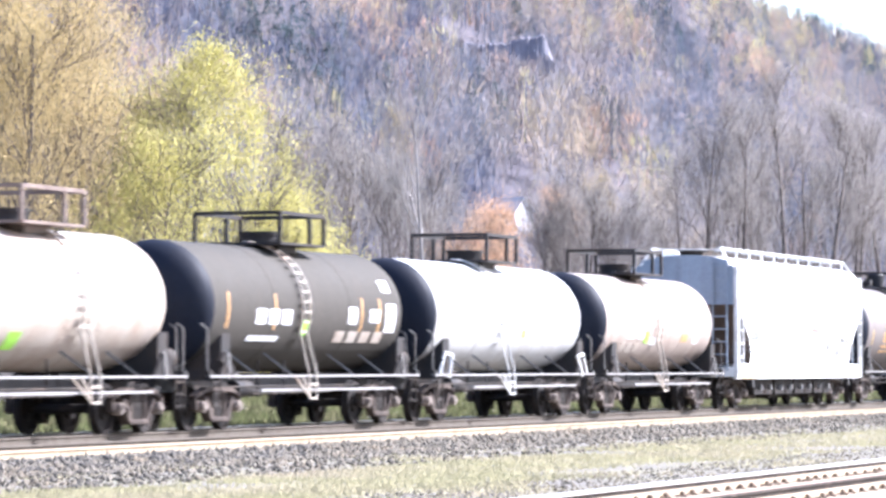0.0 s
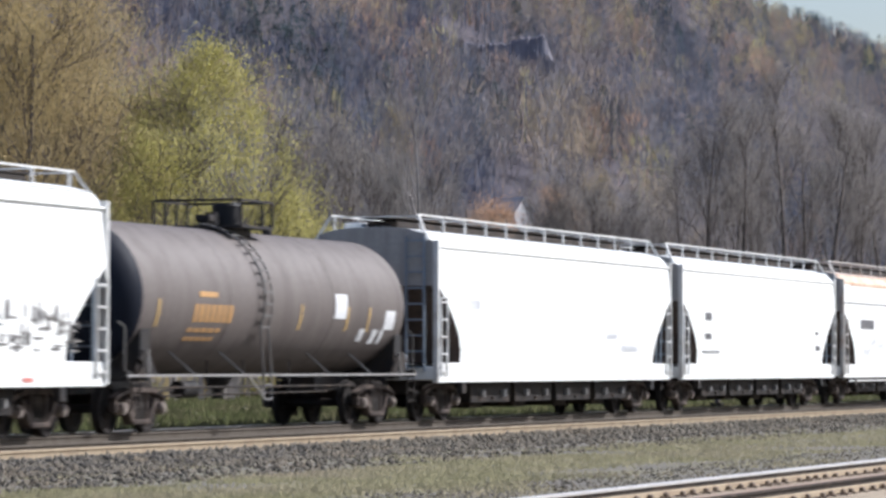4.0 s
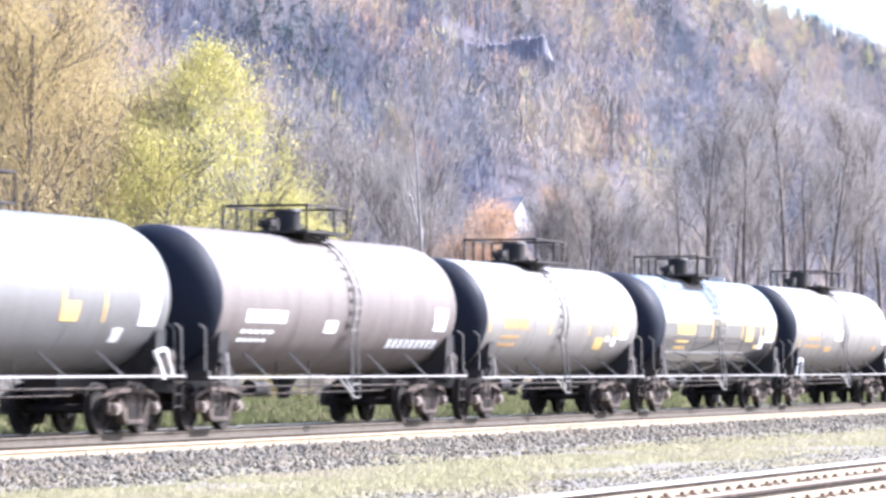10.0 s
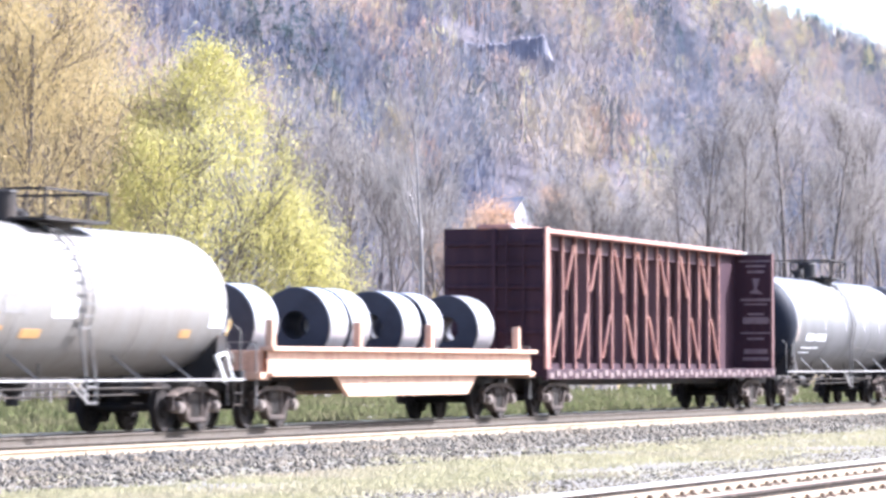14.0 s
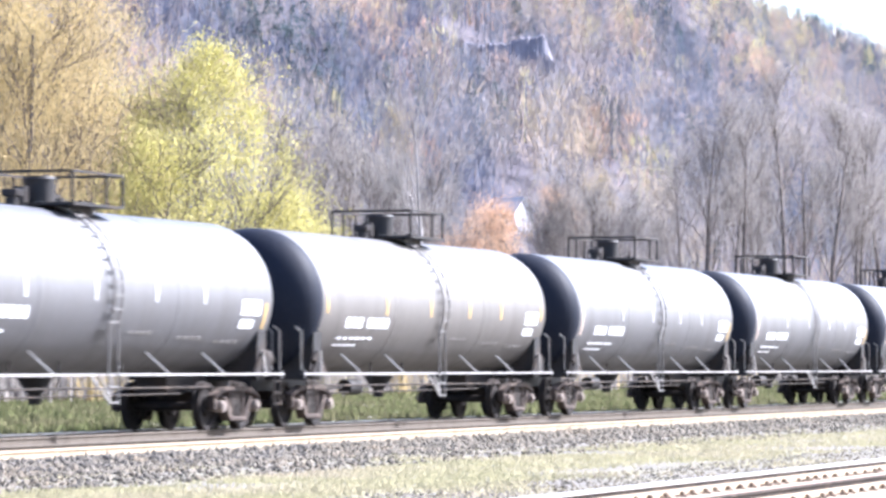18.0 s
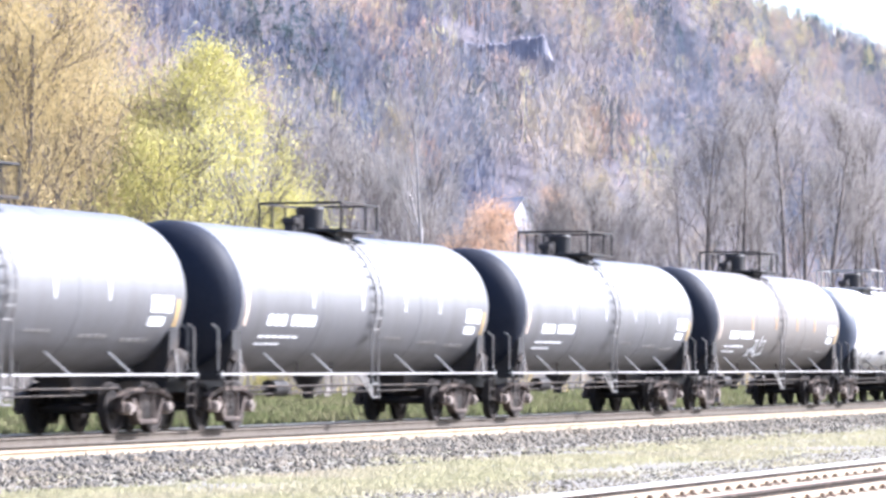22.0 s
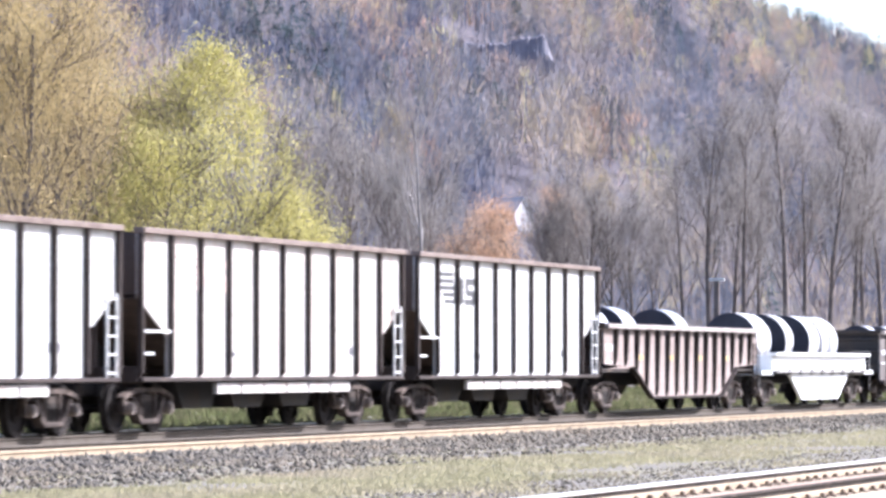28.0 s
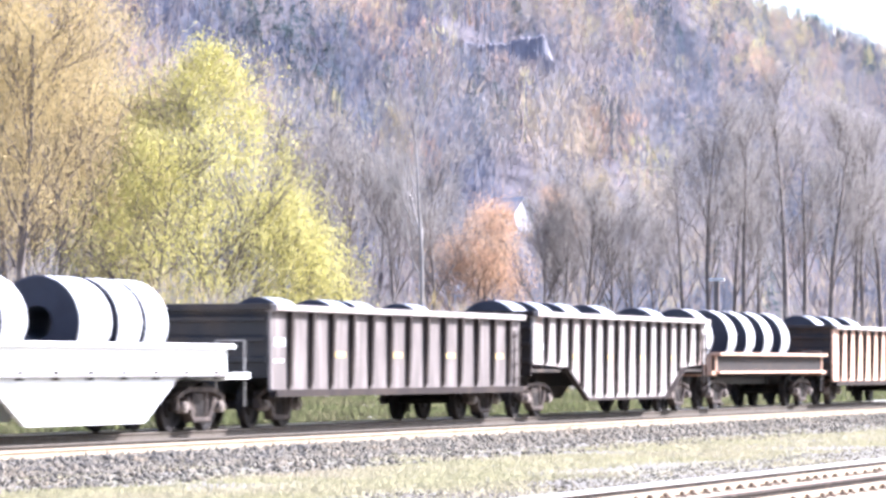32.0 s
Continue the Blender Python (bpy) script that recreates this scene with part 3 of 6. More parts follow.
def tank_car(label, length, r, zc, paint, end_paint, plat="small", marks=(), over=0.58, dome_x=0.5, sill=1.17, ladder_x=None, plat_x=0.0, rail_paint=None,
             rail_h=0.60, rail_len=2.3, dome=True, band=True, ladder_paint=None, stub_white=False, frame_full=False, wrap=0.0, far=0.0):
    """A tank car. marks: (material, label, spans); spans are x0, x1, z0, z1 measured from the tank's middle."""
    car = railcar("tank_car", label, "tank car")
    half = length / 2 - over
    hd = r * 0.52
    prof = [(-half, 0.02)]
    for i in range(1, 9):
        a = math.pi / 2 * i / 8
        prof.append((-half + hd * (1 - math.cos(a)), r * math.sin(a)))
    shell = [(-half + hd, r), (-half + hd + 0.12, r)]
    n = 6
    for i in range(1, n):
        shell.append((-half + hd + (2 * half - 2 * hd) * i / n, r))
    shell += [(half + far - hd - 0.12, r), (half + far - hd, r)]
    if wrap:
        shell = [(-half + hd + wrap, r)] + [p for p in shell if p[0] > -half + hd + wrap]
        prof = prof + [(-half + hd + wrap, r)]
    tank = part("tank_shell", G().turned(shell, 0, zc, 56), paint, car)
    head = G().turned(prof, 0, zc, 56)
    # shade-dark colour on this end only, unless both ends are blue
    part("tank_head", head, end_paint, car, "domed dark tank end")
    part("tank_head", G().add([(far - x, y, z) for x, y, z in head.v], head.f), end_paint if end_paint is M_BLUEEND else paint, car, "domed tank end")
    if band:
        for x in (-half * 0.36, half * 0.36):
            part("weld_band", G().turned([(x - 0.03, r + 0.001), (x - 0.02, r + 0.008), (x + 0.02, r + 0.008), (x + 0.03, r + 0.001)], 0, zc, 56), paint, tank)
    # platform, railing and fittings on top
    rp = rail_paint or M_BLACK
    top = zc + r
    pl = part("platform", G().box(plat_x - rail_len / 2, plat_x + rail_len / 2, -0.95, 0.95, top + 0.02, top + 0.07)
              .box(plat_x - 0.5, plat_x + 0.5, -0.6, 0.6, top - 0.12, top + 0.02), rp, car)
    g = G()
    hx = rail_len / 2
    bw = 0.075 if plat == "full" else 0.045
    for sy in (-0.92, 0.92):
        for sx in (-hx, -hx * 0.35, hx * 0.35, hx):
            if abs(sx) == hx or sx > 0 or (plat != "full" and sy > 0):
                g.bar((plat_x + sx, sy, top + 0.06), (plat_x + sx, sy, top + rail_h), bw)
        g.bar((plat_x - hx, sy, top + rail_h), (plat_x + hx, sy, top + rail_h), bw)
    for sx in (-hx, hx):
        g.bar((plat_x + sx, -0.92, top + rail_h), (plat_x + sx, 0.92, top + rail_h), bw)
    part("railing", g, rp, pl)
    if dome:
        part("valve_housing", G().cyl((dome_x, 0, top - 0.1), (dome_x, 0, top + 0.50), 0.29, 16).cyl((dome_x, 0, top + 0.50), (dome_x, 0, top + 0.56), 0.31, 16, 0.28).cyl((dome_x - 0.55, 0.1, top - 0.1), (dome_x - 0.55, 0.1, top + 0.36), 0.13, 10), M_BLACK, car)
        part("vent_pipe", G().cyl((dome_x + 1.7, -0.2, top - 0.1), (dome_x + 1.7, -0.2, top + 0.16), 0.10, 10).bar((dome_x + 1.3, -0.2, top + 0.14), (dome_x + 1.9, -0.2, top + 0.10), 0.08), M_BLACK, car)
        part("manway", G().cyl((dome_x + 0.8, 0.1, top - 0.1), (dome_x + 0.8, 0.1, top + 0.20), 0.24, 16).bar((dome_x + 0.55, 0.1, top + 0.24), (dome_x + 1.1, 0.1, top + 0.24), 0.07), M_BLACK, car)
        part("safety_valve", G().cyl((dome_x - 0.9, 0.1, top - 0.1), (dome_x - 0.9, 0.1, top + 0.22), 0.12, 10).box(dome_x - 1.05, dome_x - 0.75, -0.05, 0.25, top + 0.16, top + 0.30, 0.02), M_BLACK, car)
    else:
        part("manway", G().cyl((plat_x, 0, top - 0.1), (plat_x, 0, top + 0.26), 0.42, 18).cyl((plat_x, 0, top + 0.26), (plat_x, 0, top + 0.32), 0.46, 18), M_BLACK, car)
        part("safety_valve", G().cyl((plat_x + 0.75, 0.1, top - 0.1), (plat_x + 0.75, 0.1, top + 0.30), 0.11, 10), M_BLACK, car)
    # ladder down the side, following the tank
    lp = ladder_paint or M_LADDER
    lx = plat_x + hx * 0.55 if ladder_x is None else ladder_x
    g = G()
    k = 12
    for sx in (-0.2, 0.2):
        pts = []
        for i in range(k + 1):
            a = math.radians(88 - 108 * i / k)
            pts.append((lx + sx, -(r + 0.09) * math.cos(a), zc + (r + 0.09) * math.sin(a)))
        g.path(pts + [(lx + sx, -1.49, sill), (lx + sx, -1.49, 0.55)], 0.032)
    for i in range(k + 1):
        a = math.radians(84 - 104 * i / k)
        g.bar((lx - 0.2, -(r + 0.09) * math.cos(a), zc + (r + 0.09) * math.sin(a)), (lx + 0.2, -(r + 0.09) * math.cos(a), zc + (r + 0.09) * math.sin(a)), 0.035)
    for z in (0.58, 0.86):
        g.bar((lx - 0.2, -1.49, z), (lx + 0.2, -1.49, z), 0.04)
    part("ladder", g, lp, car)
    for w in (0.55, 0.95):
        part("ladder_brace", G().bar((lx - w, -1.46, sill), (lx - 0.2, -1.50, 0.60 + 0.2 * (0.95 - w)), 0.035), lp if frame_full else M_STAY, car)
    if frame_full:
        part("lower_rail", G().box(-half * 0.55, half * 0.75, -1.44, -1.38, sill - 0.30, sill - 0.25), M_STAY, car)
    # side sill walk and its stays
    e = length / 2 - 0.55
    for s in (-1, 1):
        part("side_rail", G().box(-e, e, s * 1.42 - 0.05, s * 1.42 + 0.05, sill - 0.022, sill + 0.022), M_STAY, car)
    for s in (-1, 1):
        for x in (-half * 0.62, -half * 0.30, half * 0.30, half * 0.62):
            a = math.radians(44)
            part("stay", G().bar((x - 0.16, s * (r * math.cos(a) + 0.03), zc - r * math.sin(a) - 0.02), (x + 0.24, s * 1.40, sill + 0.02), 0.04), M_STAY if r > 1.48 else M_LADDER, car)
    # stub sill, saddles, end posts
    for s in (-1, 1):
        part("stub_sill", G().box(min(s * (half - 3.2), s * (length / 2 - 0.55)), max(s * (half - 3.2), s * (length / 2 - 0.55)), -0.32, 0.32, 0.72, 1.10), M_BLACK, car)
        x = s * (half - 0.95)
        zz = zc - r
        sad = [(-1.35, 0.95), (1.35, 0.95), (1.38, zc - r * 0.42), (0.95, zz + 0.32), (0.4, zz + 0.04), (-0.4, zz + 0.04), (-0.95, zz + 0.32), (-1.38, zc - r * 0.42)]
        part("saddle", G().cross(sad, x - 0.22, x + 0.22), M_BLACK, car)
        for y in (-1.42, 1.36):
            xg = s * (half - 1.0)
            part("saddle_gusset", G().slab([(xg - 0.46, sill), (xg + 0.46, sill), (xg + s * 0.40, sill + 0.30), (xg + s * 0.20, sill + 0.46), (xg + s * 0.02, sill + 0.42)], y, y + 0.06), M_WHEEL, car)
        part("end_sill", G().box(min(s * e, s * (e - 0.16)), max(s * e, s * (e - 0.16)), -1.45, 1.45, 0.98, 1.14), M_BLACK, car)
        for y in (-1, 1):
            x = s * (e - 0.04)
            for yy in (1.38, 0.75):
                part("end_handrail", G().bar((x, y * yy, 1.1), (x, y * yy, 1.92), 0.03).bar((x, y * yy, 1.92), (x, y * (yy - 0.13), 2.02), 0.03), M_LADDER, car)
            part("saddle_post", G().bar((s * (half - 0.95), y * 1.44, sill - 0.05), (s * (half - (1.3 if stub_white else 1.0)), y * 1.40, sill + 0.46), 0.06), M_WHITERAIL if stub_white else M_HANDRAIL, car)
            if stub_white:
                part("arched_brace", G().bar((s * (half - 1.3), y * 1.40, sill + 0.44), (s * (half - 0.8), y * 1.40, sill + 0.50), 0.055)
                     .bar((s * (half - 0.8), y * 1.40, sill + 0.50), (s * (half - 0.45), y * 1.40, sill + 0.02), 0.05), M_WHITERAIL, car)
            part("step", ladder(G(), s * (e - 0.35), y * 1.45, 0.42, 1.0, 0.38, 0.28, 0.03), M_GRIME, car)
    if frame_full:
        part("center_sill", G().box(-half + 3.0, half - 3.0, -0.3, 0.3, 0.70, 1.02), M_BLACK, car)
    part("air_reservoir", G().cyl((half - 0.25, -0.95, 1.36), (half + 0.30, -0.95, 1.36), 0.20, 14).cyl((half - 0.32, -0.95, 1.36), (half - 0.25, -0.95, 1.36), 0.12, 14), M_GRIME, car)
    part("brake_pipe", G().cyl((-half + 2.4, -0.85, 0.82), (half - 2.4, -0.85, 0.82), 0.022, 6).cyl((-half + 3.0, -0.6, 0.66), (half - 3.2, -0.6, 0.70), 0.018, 6), M_GRIME, car)
    for x in (-half * 0.34, -half * 0.1, half * 0.22):
        part("pipe_hanger", G().bar((x, -0.85, 0.78), (x, -0.85, zc - r * 0.82), 0.03), M_BLACK, car)
    part("outlet_valve", G().cyl((0.0, 0, zc - r - 0.02), (0.0, 0, zc - r - 0.30), 0.34, 12, 0.16).cyl((0, 0, zc - r - 0.30), (0, 0, zc - r - 0.5), 0.12, 10), M_BLACK, car)
    part("brake_cylinder", G().cyl((-half * 0.42, -0.5, 0.78), (-half * 0.42 + 0.75, -0.5, 0.78), 0.17, 12).bar((-half * 0.42 + 0.75, -0.5, 0.78), (-half + 2.0, -0.3, 0.72), 0.05), M_BLACK, car)
    for m, lab, spans in marks:
        for sp in spans:
            part("marking", curved_mark(G(), [sp], r, zc, half), m, car, lab)
    running_gear(car, length, 2.05 if length > 14 else 1.95)
    return car


def hopper_body(sec, ext):
    """A covered hopper's shell: a section in y and z, whose length depends on the height. Gives the sides and roof, the upper end panels and the slope sheets below."""
    n = len(sec)
    vs = [(s * ext(z), y, z) for s in (-1, 1) for y, z in sec]
    body = G().add(vs, [(i, (i + 1) % n, n + (i + 1) % n, n + i) for i in range(n)])
    ends = []
    for o in (0, n):
        strips = [(o + i, o + i + 1, o + n - 2 - i, o + n - 1 - i) for i in range(n // 2 - 1)]
        ends.append((G().add(vs, strips[4:]), G().add(vs, strips[:4])))
    return body, ends


def covered_hopper(label, length, paint, roof_paint, top=4.30, wide=1.58, cut=1.65, marks=(), seam=None, end_paint=None, rail_paint=None, bays=4, sill0=0.86, curve=0.10, end_mat=M_ENDGREY, rail_up=0.28):
    car = railcar("covered_hopper", label, "hopper car")
    e = length / 2 - 0.62
    zs = [1.28, 1.6, 2.0, 2.5, 3.0, 3.5, top - 0.42]

    def bulge(z):
        return wide - curve * ((z - 2.6) / 1.6) ** 2

    def ext(z):
        if z >= 2.95:
            return e
        t = (2.95 - z) / 1.5
        return e - cut * (1 - (1 - min(t, 1)) ** 1.7)

    right = [(bulge(z), z) for z in zs]
    roof = [(wide - 0.30, top - 0.16), (wide - 0.75, top - 0.04), (0.35, top)]
    sec = [(-y, z) for y, z in right] + [(-y, z) for y, z in roof] + [(y, z) for y, z in reversed(roof)] + [(y, z) for y, z in reversed(right)]
    body, ends = hopper_body(sec, ext)
    part("hopper_body", body, paint, car)
    # end sheets are toned down to hold the shade of the car end
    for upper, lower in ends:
        part("end_panel", upper, end_mat, car, "grey end panel with shade in its tone")
        part("slope_sheet", lower, M_ENDDARK, car, "rusty brown slope sheet with shade in its tone")
    part("roof_edge", G().box(-e, e, -wide + 0.02, -wide + 0.14, top - 0.45, top - 0.40), roof_paint, car)
    if roof_paint is not paint:
        a, b = bulge(top - 0.42) + 0.006, wide - 0.294
        part("roof_shoulder", G().cross([(-a, top - 0.47), (-a, top - 0.42), (-b, top - 0.154), (-b + 0.02, top - 0.17), (-a + 0.02, top - 0.43), (-a + 0.02, top - 0.47)], -e + 0.005, e - 0.005), M_RUSTFADE, car, "rust-washed edge of the roof")
    for s in (-1, 1):
        y0, y1 = sorted((s * (wide - 0.03), s * (wide - 0.15)))
        part("side_sill", G().box(-e - 0.03, e + 0.03, y0, y1, sill0, 1.30, 0.015), paint, car)
    if seam:
        part("reach_rod", G().cyl((-e + 0.9, -wide + 0.06, 0.76), (0.6, -wide + 0.06, 0.76), 0.03, 8), M_WHITERAIL, car, "pale reach rod under the sill")
        part("side_seam", G().box(-e, e, -bulge(seam) - 0.012, -bulge(seam) + 0.03, seam - 0.02, seam + 0.02), M_DARKLETTER, car)
    rp = rail_paint or M_WHITERAIL
    for s in (-1, 1):
        for sy in (-1, 1):
            part("corner_post", G().box(s * e - 0.06, s * e + 0.06, sy * (wide - 0.06) - 0.06, sy * (wide - 0.06) + 0.06, 0.9, top - 0.30), rp, car)
        part("side_ladder", ladder(G(), s * (e - 0.30), -wide - 0.02, 1.0, 2.75, 0.42, 0.36), rp, car)
        part("end_ladder", ladder(G(), 0, 0, 1.1, top - 0.2, 0.42, 0.36), M_ENDGREY, car).matrix_basis = pose(s * (e + 0.08), -1.05, 0, 0, 0, 90)
        part("end_sill", G().box(min(s * (e - 0.1), s * (e + 0.06)), max(s * (e - 0.1), s * (e + 0.06)), -wide + 0.08, wide - 0.08, 0.92, 1.22, 0.02), end_paint or paint, car)
        part("end_platform", G().box(min(s * (e - 1.3), s * e), max(s * (e - 1.3), s * e), -1.2, 1.2, 1.16, 1.22), M_BLACK, car)
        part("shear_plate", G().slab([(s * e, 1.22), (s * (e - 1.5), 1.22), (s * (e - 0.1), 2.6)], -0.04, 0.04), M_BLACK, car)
        part("stub_sill", G().box(min(s * (e - 3.0), s * (e + 0.1)), max(s * (e - 3.0), s * (e + 0.1)), -0.34, 0.34, 0.68, 1.16), M_BLACK, car)
    # roof walk with its stanchions and hatches
    walk_z = top + rail_up
    g = G()
    for sy in (-1.02, 1.02):
        g.bar((-e + 0.20, sy, walk_z), (e - 0.20, sy, walk_z), 0.036)
        for s in (-1, 1):
            g.bar((s * (e - 0.20), sy, walk_z), (s * (e + 0.03), sy * 1.3, top - 0.30), 0.05)
    part("roof_walk", g, rp, car)
    k = int(2 * e / 1.6)
    for i in range(k + 1):
        x = -e + 0.4 + (2 * e - 0.8) * i / k
        part("stanchion", G().bar((x, -1.02, top - 0.12), (x, -1.02, walk_z), 0.04).bar((x, 1.02, top - 0.12), (x, 1.02, walk_z), 0.04).bar((x, -1.02, walk_z - 0.03), (x, 1.02, walk_z - 0.03), 0.03), rp, car)
    part("walk_grating", G().box(-e + 0.4, e - 0.4, -0.40, 0.40, walk_z - 0.06, walk_z - 0.02), M_GRIME, car)
    part("hatch_cover", G().box(-e + 0.7, e - 0.7, -0.36, 0.36, top + 0.02, top + 0.17, 0.03), M_BLACK if roof_paint is not paint else M_GRIME, car)
    part("hatch_trough", G().box(-e + 0.8, e - 0.8, 0.5, 0.95, top - 0.06, top + 0.14, 0.03), roof_paint, car)
    part("roof_cap", G().cross([(-wide + 0.27, top - 0.155), (-wide + 0.75, top - 0.035), (-0.35, top + 0.005), (0.35, top + 0.005), (wide - 0.75, top - 0.035), (wide - 0.27, top - 0.155),
                                (wide - 0.75, top - 0.06), (0, top - 0.02), (-wide + 0.75, top - 0.06)], -e + 0.01, e - 0.01), roof_paint, car)
    # discharge bays and their gates, close together over the track
    span = 2 * (e - 3.0)
    for i in range(bays):
        x = -span / 2 + span * (i + 0.5) / bays
        w = span / bays / 2 - 0.02
        part("discharge_bay", G().slab([(x - w, 1.26), (x + w, 1.26), (x + w * 0.86, 0.40), (x - w * 0.86, 0.40)], -1.25, 1.25), M_WHEEL, car)
        part("gate", G().box(x - 0.5, x + 0.5, -0.9, 0.9, 0.26, 0.40, 0.02).cyl((x + 0.1, -1.3, 0.48), (x + 0.1, 1.3, 0.48), 0.05, 8), M_GRIME, car)
        for dx in (-w * 0.45, w * 0.5):
            part("gate_handle", G().box(x + dx - 0.05, x + dx + 0.05, -1.36, -1.25, 0.52, 0.68, 0.012), M_STAY, car, "pale gate handle")
    part("center_sill", G().box(-e + 0.2, e - 0.2, -0.7, 0.7, 0.62, 1.22), M_WHEEL, car)
    for x in (-e + 1.82, e - 1.82):
        part("jacking_pad", G().box(x - 0.12, x + 0.12, -wide + 0.02, -wide + 0.16, 0.62, sill0), M_BLACK, car)
    for m, lab, spans in marks:
        for x0, x1, z0, z1 in spans:
            y = -max(bulge(z0), bulge(z1), bulge((z0 + z1) / 2)) if z0 > 1.3 else -(wide - 0.03)
            part("marking", G().box(x0, x1, y - 0.012, y + 0.03, z0, z1), m, car, lab)
    running_gear(car, length, 2.35)
    return car


def ribs_at(e, n, inset=0.0):
    return [-e + inset + (2 * e - 2 * inset) * i / (n - 1) for i in range(n)]


def open_hopper(label, length, marks=(), paint=M_HOPGREY):
    car = railcar("open_hopper", label, "hopper car")
    e, top, w = length / 2 - 0.50, 3.63, 1.55
    for s in (-1, 1):
        side = [(-e, top), (e, top), (e, 2.45), (e - 1.35, 1.75), (e - 1.35, 1.0), (-e + 1.35, 1.0), (-e + 1.35, 1.75), (-e, 2.45)]
        part("side_panel", G().slab(side, min(s * w, s * (w - 0.05)), max(s * w, s * (w - 0.05))), paint, car)
        part("top_chord", G().box(-e - 0.04, e + 0.04, min(s * (w - 0.09), s * (w + 0.14)), max(s * (w - 0.09), s * (w + 0.14)), top - 0.03, top + 0.08, 0.012), M_HOPCHORD, car, "worn brown top chord")
        part("side_sill", G().box(-e, e, min(s * (w - 0.02), s * (w + 0.10)), max(s * (w - 0.02), s * (w + 0.10)), 0.94, 1.02, 0.01), M_HOPRIB, car)
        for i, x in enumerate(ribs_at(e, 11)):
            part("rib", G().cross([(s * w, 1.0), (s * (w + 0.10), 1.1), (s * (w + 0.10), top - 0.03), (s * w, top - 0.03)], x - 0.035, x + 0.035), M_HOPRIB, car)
        part("ladder", ladder(G(), e - 0.32, s * (w + 0.06), 1.0, 2.5, 0.42, 0.35), M_WHITERAIL, car)
        part("grab_iron", G().bar((-e + 0.1, s * (w + 0.07), 1.85), (-e + 1.3, s * (w + 0.07), 1.85), 0.05).bar((-e + 0.1, s * (w + 0.07), 1.45), (-e + 0.5, s * (w + 0.07), 1.45), 0.05), M_WHITERAIL, car)
        # ends: a vertical upper panel and a slope sheet below
        part("end_panel", G().box(min(s * e, s * (e - 0.05)), max(s * e, s * (e - 0.05)), -w + 0.05, w - 0.05, 2.45, top), M_ENDDARK, car)
        part("slope_sheet", G().slab([(s * e, 2.50), (s * e, 2.42), (s * (e - 2.9), 1.10), (s * (e - 2.9), 1.20)], -w + 0.05, w - 0.05), M_ENDDARK, car)
        part("end_sill", G().box(min(s * (e - 0.2), s * (e + 0.05)), max(s * (e - 0.2), s * (e + 0.05)), -w, w, 0.92, 1.22, 0.02), M_HOPRIB, car)
        for y in (-0.62, 0.62):
            part("end_post", G().box(min(s * e, s * (e - 0.12)), max(s * e, s * (e - 0.12)), y - 0.075, y + 0.075, 1.2, 2.45), M_HOPRIB, car)
        # added black plate stands for the shade inside the open end
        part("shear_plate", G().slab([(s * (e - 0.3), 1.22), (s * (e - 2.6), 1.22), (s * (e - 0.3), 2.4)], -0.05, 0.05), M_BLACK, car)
        part("stub_sill", G().box(min(s * (e - 3.0), s * (e + 0.1)), max(s * (e - 3.0), s * (e + 0.1)), -0.34, 0.34, 0.68, 1.16), M_BLACK, car)
    part("floor_sheet", G().box(-e + 2.6, e - 2.6, -w + 0.05, w - 0.05, 1.10, 1.18), M_HOPRIB, car)
    for i in range(3):
        x = (i - 1) * 2.6
        part("discharge_bay", G().slab([(x - 1.25, 1.12), (x + 1.25, 1.12), (x + 0.7, 0.42), (x - 0.7, 0.42)], -0.85, 0.85), M_BLACK, car)
    for i in range(6):
        part("hopper_chute", G().box(-3.3 + 1.22 * i, -2.18 + 1.22 * i, -1.56, -1.46, 0.70, 0.91, 0.01), M_HOPPINK, car, "pale plate along the discharge chutes")
    for m, lab, spans in marks:
        for x0, x1, z0, z1 in spans:
            part("marking", G().box(x0, x1, -w - 0.012, -w + 0.02, z0, z1), m, car, lab)
    running_gear(car, length, 2.1)
    return car


def coil(x, r, w, z, paint, wrap, label):
    """A steel coil that lies with its axis along the car."""
    c = tagged(new("steel_coil"), label, "steel coil", group="steel coils on the train")
    prof = [(x - w / 2, 0.30), (x - w / 2, r - 0.03), (x - w / 2 + 0.03, r), (x + w / 2 - 0.03, r), (x + w / 2, r - 0.03), (x + w / 2, 0.30)]
    part("winding", G().turned(prof[2:4], 0, z, 48), paint, c)
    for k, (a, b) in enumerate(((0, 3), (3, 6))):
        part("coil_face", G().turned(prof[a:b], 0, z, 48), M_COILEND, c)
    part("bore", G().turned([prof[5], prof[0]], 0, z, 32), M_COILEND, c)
    for q in ((-0.25, 0.25) if wrap else ()):
        part("strap", G().turned([(x + q * w - 0.03, r + 0.002), (x + q * w - 0.028, r + 0.008), (x + q * w + 0.028, r + 0.008), (x + q * w + 0.03, r + 0.002)], 0, z, 48), M_COILEND, c)
    return c


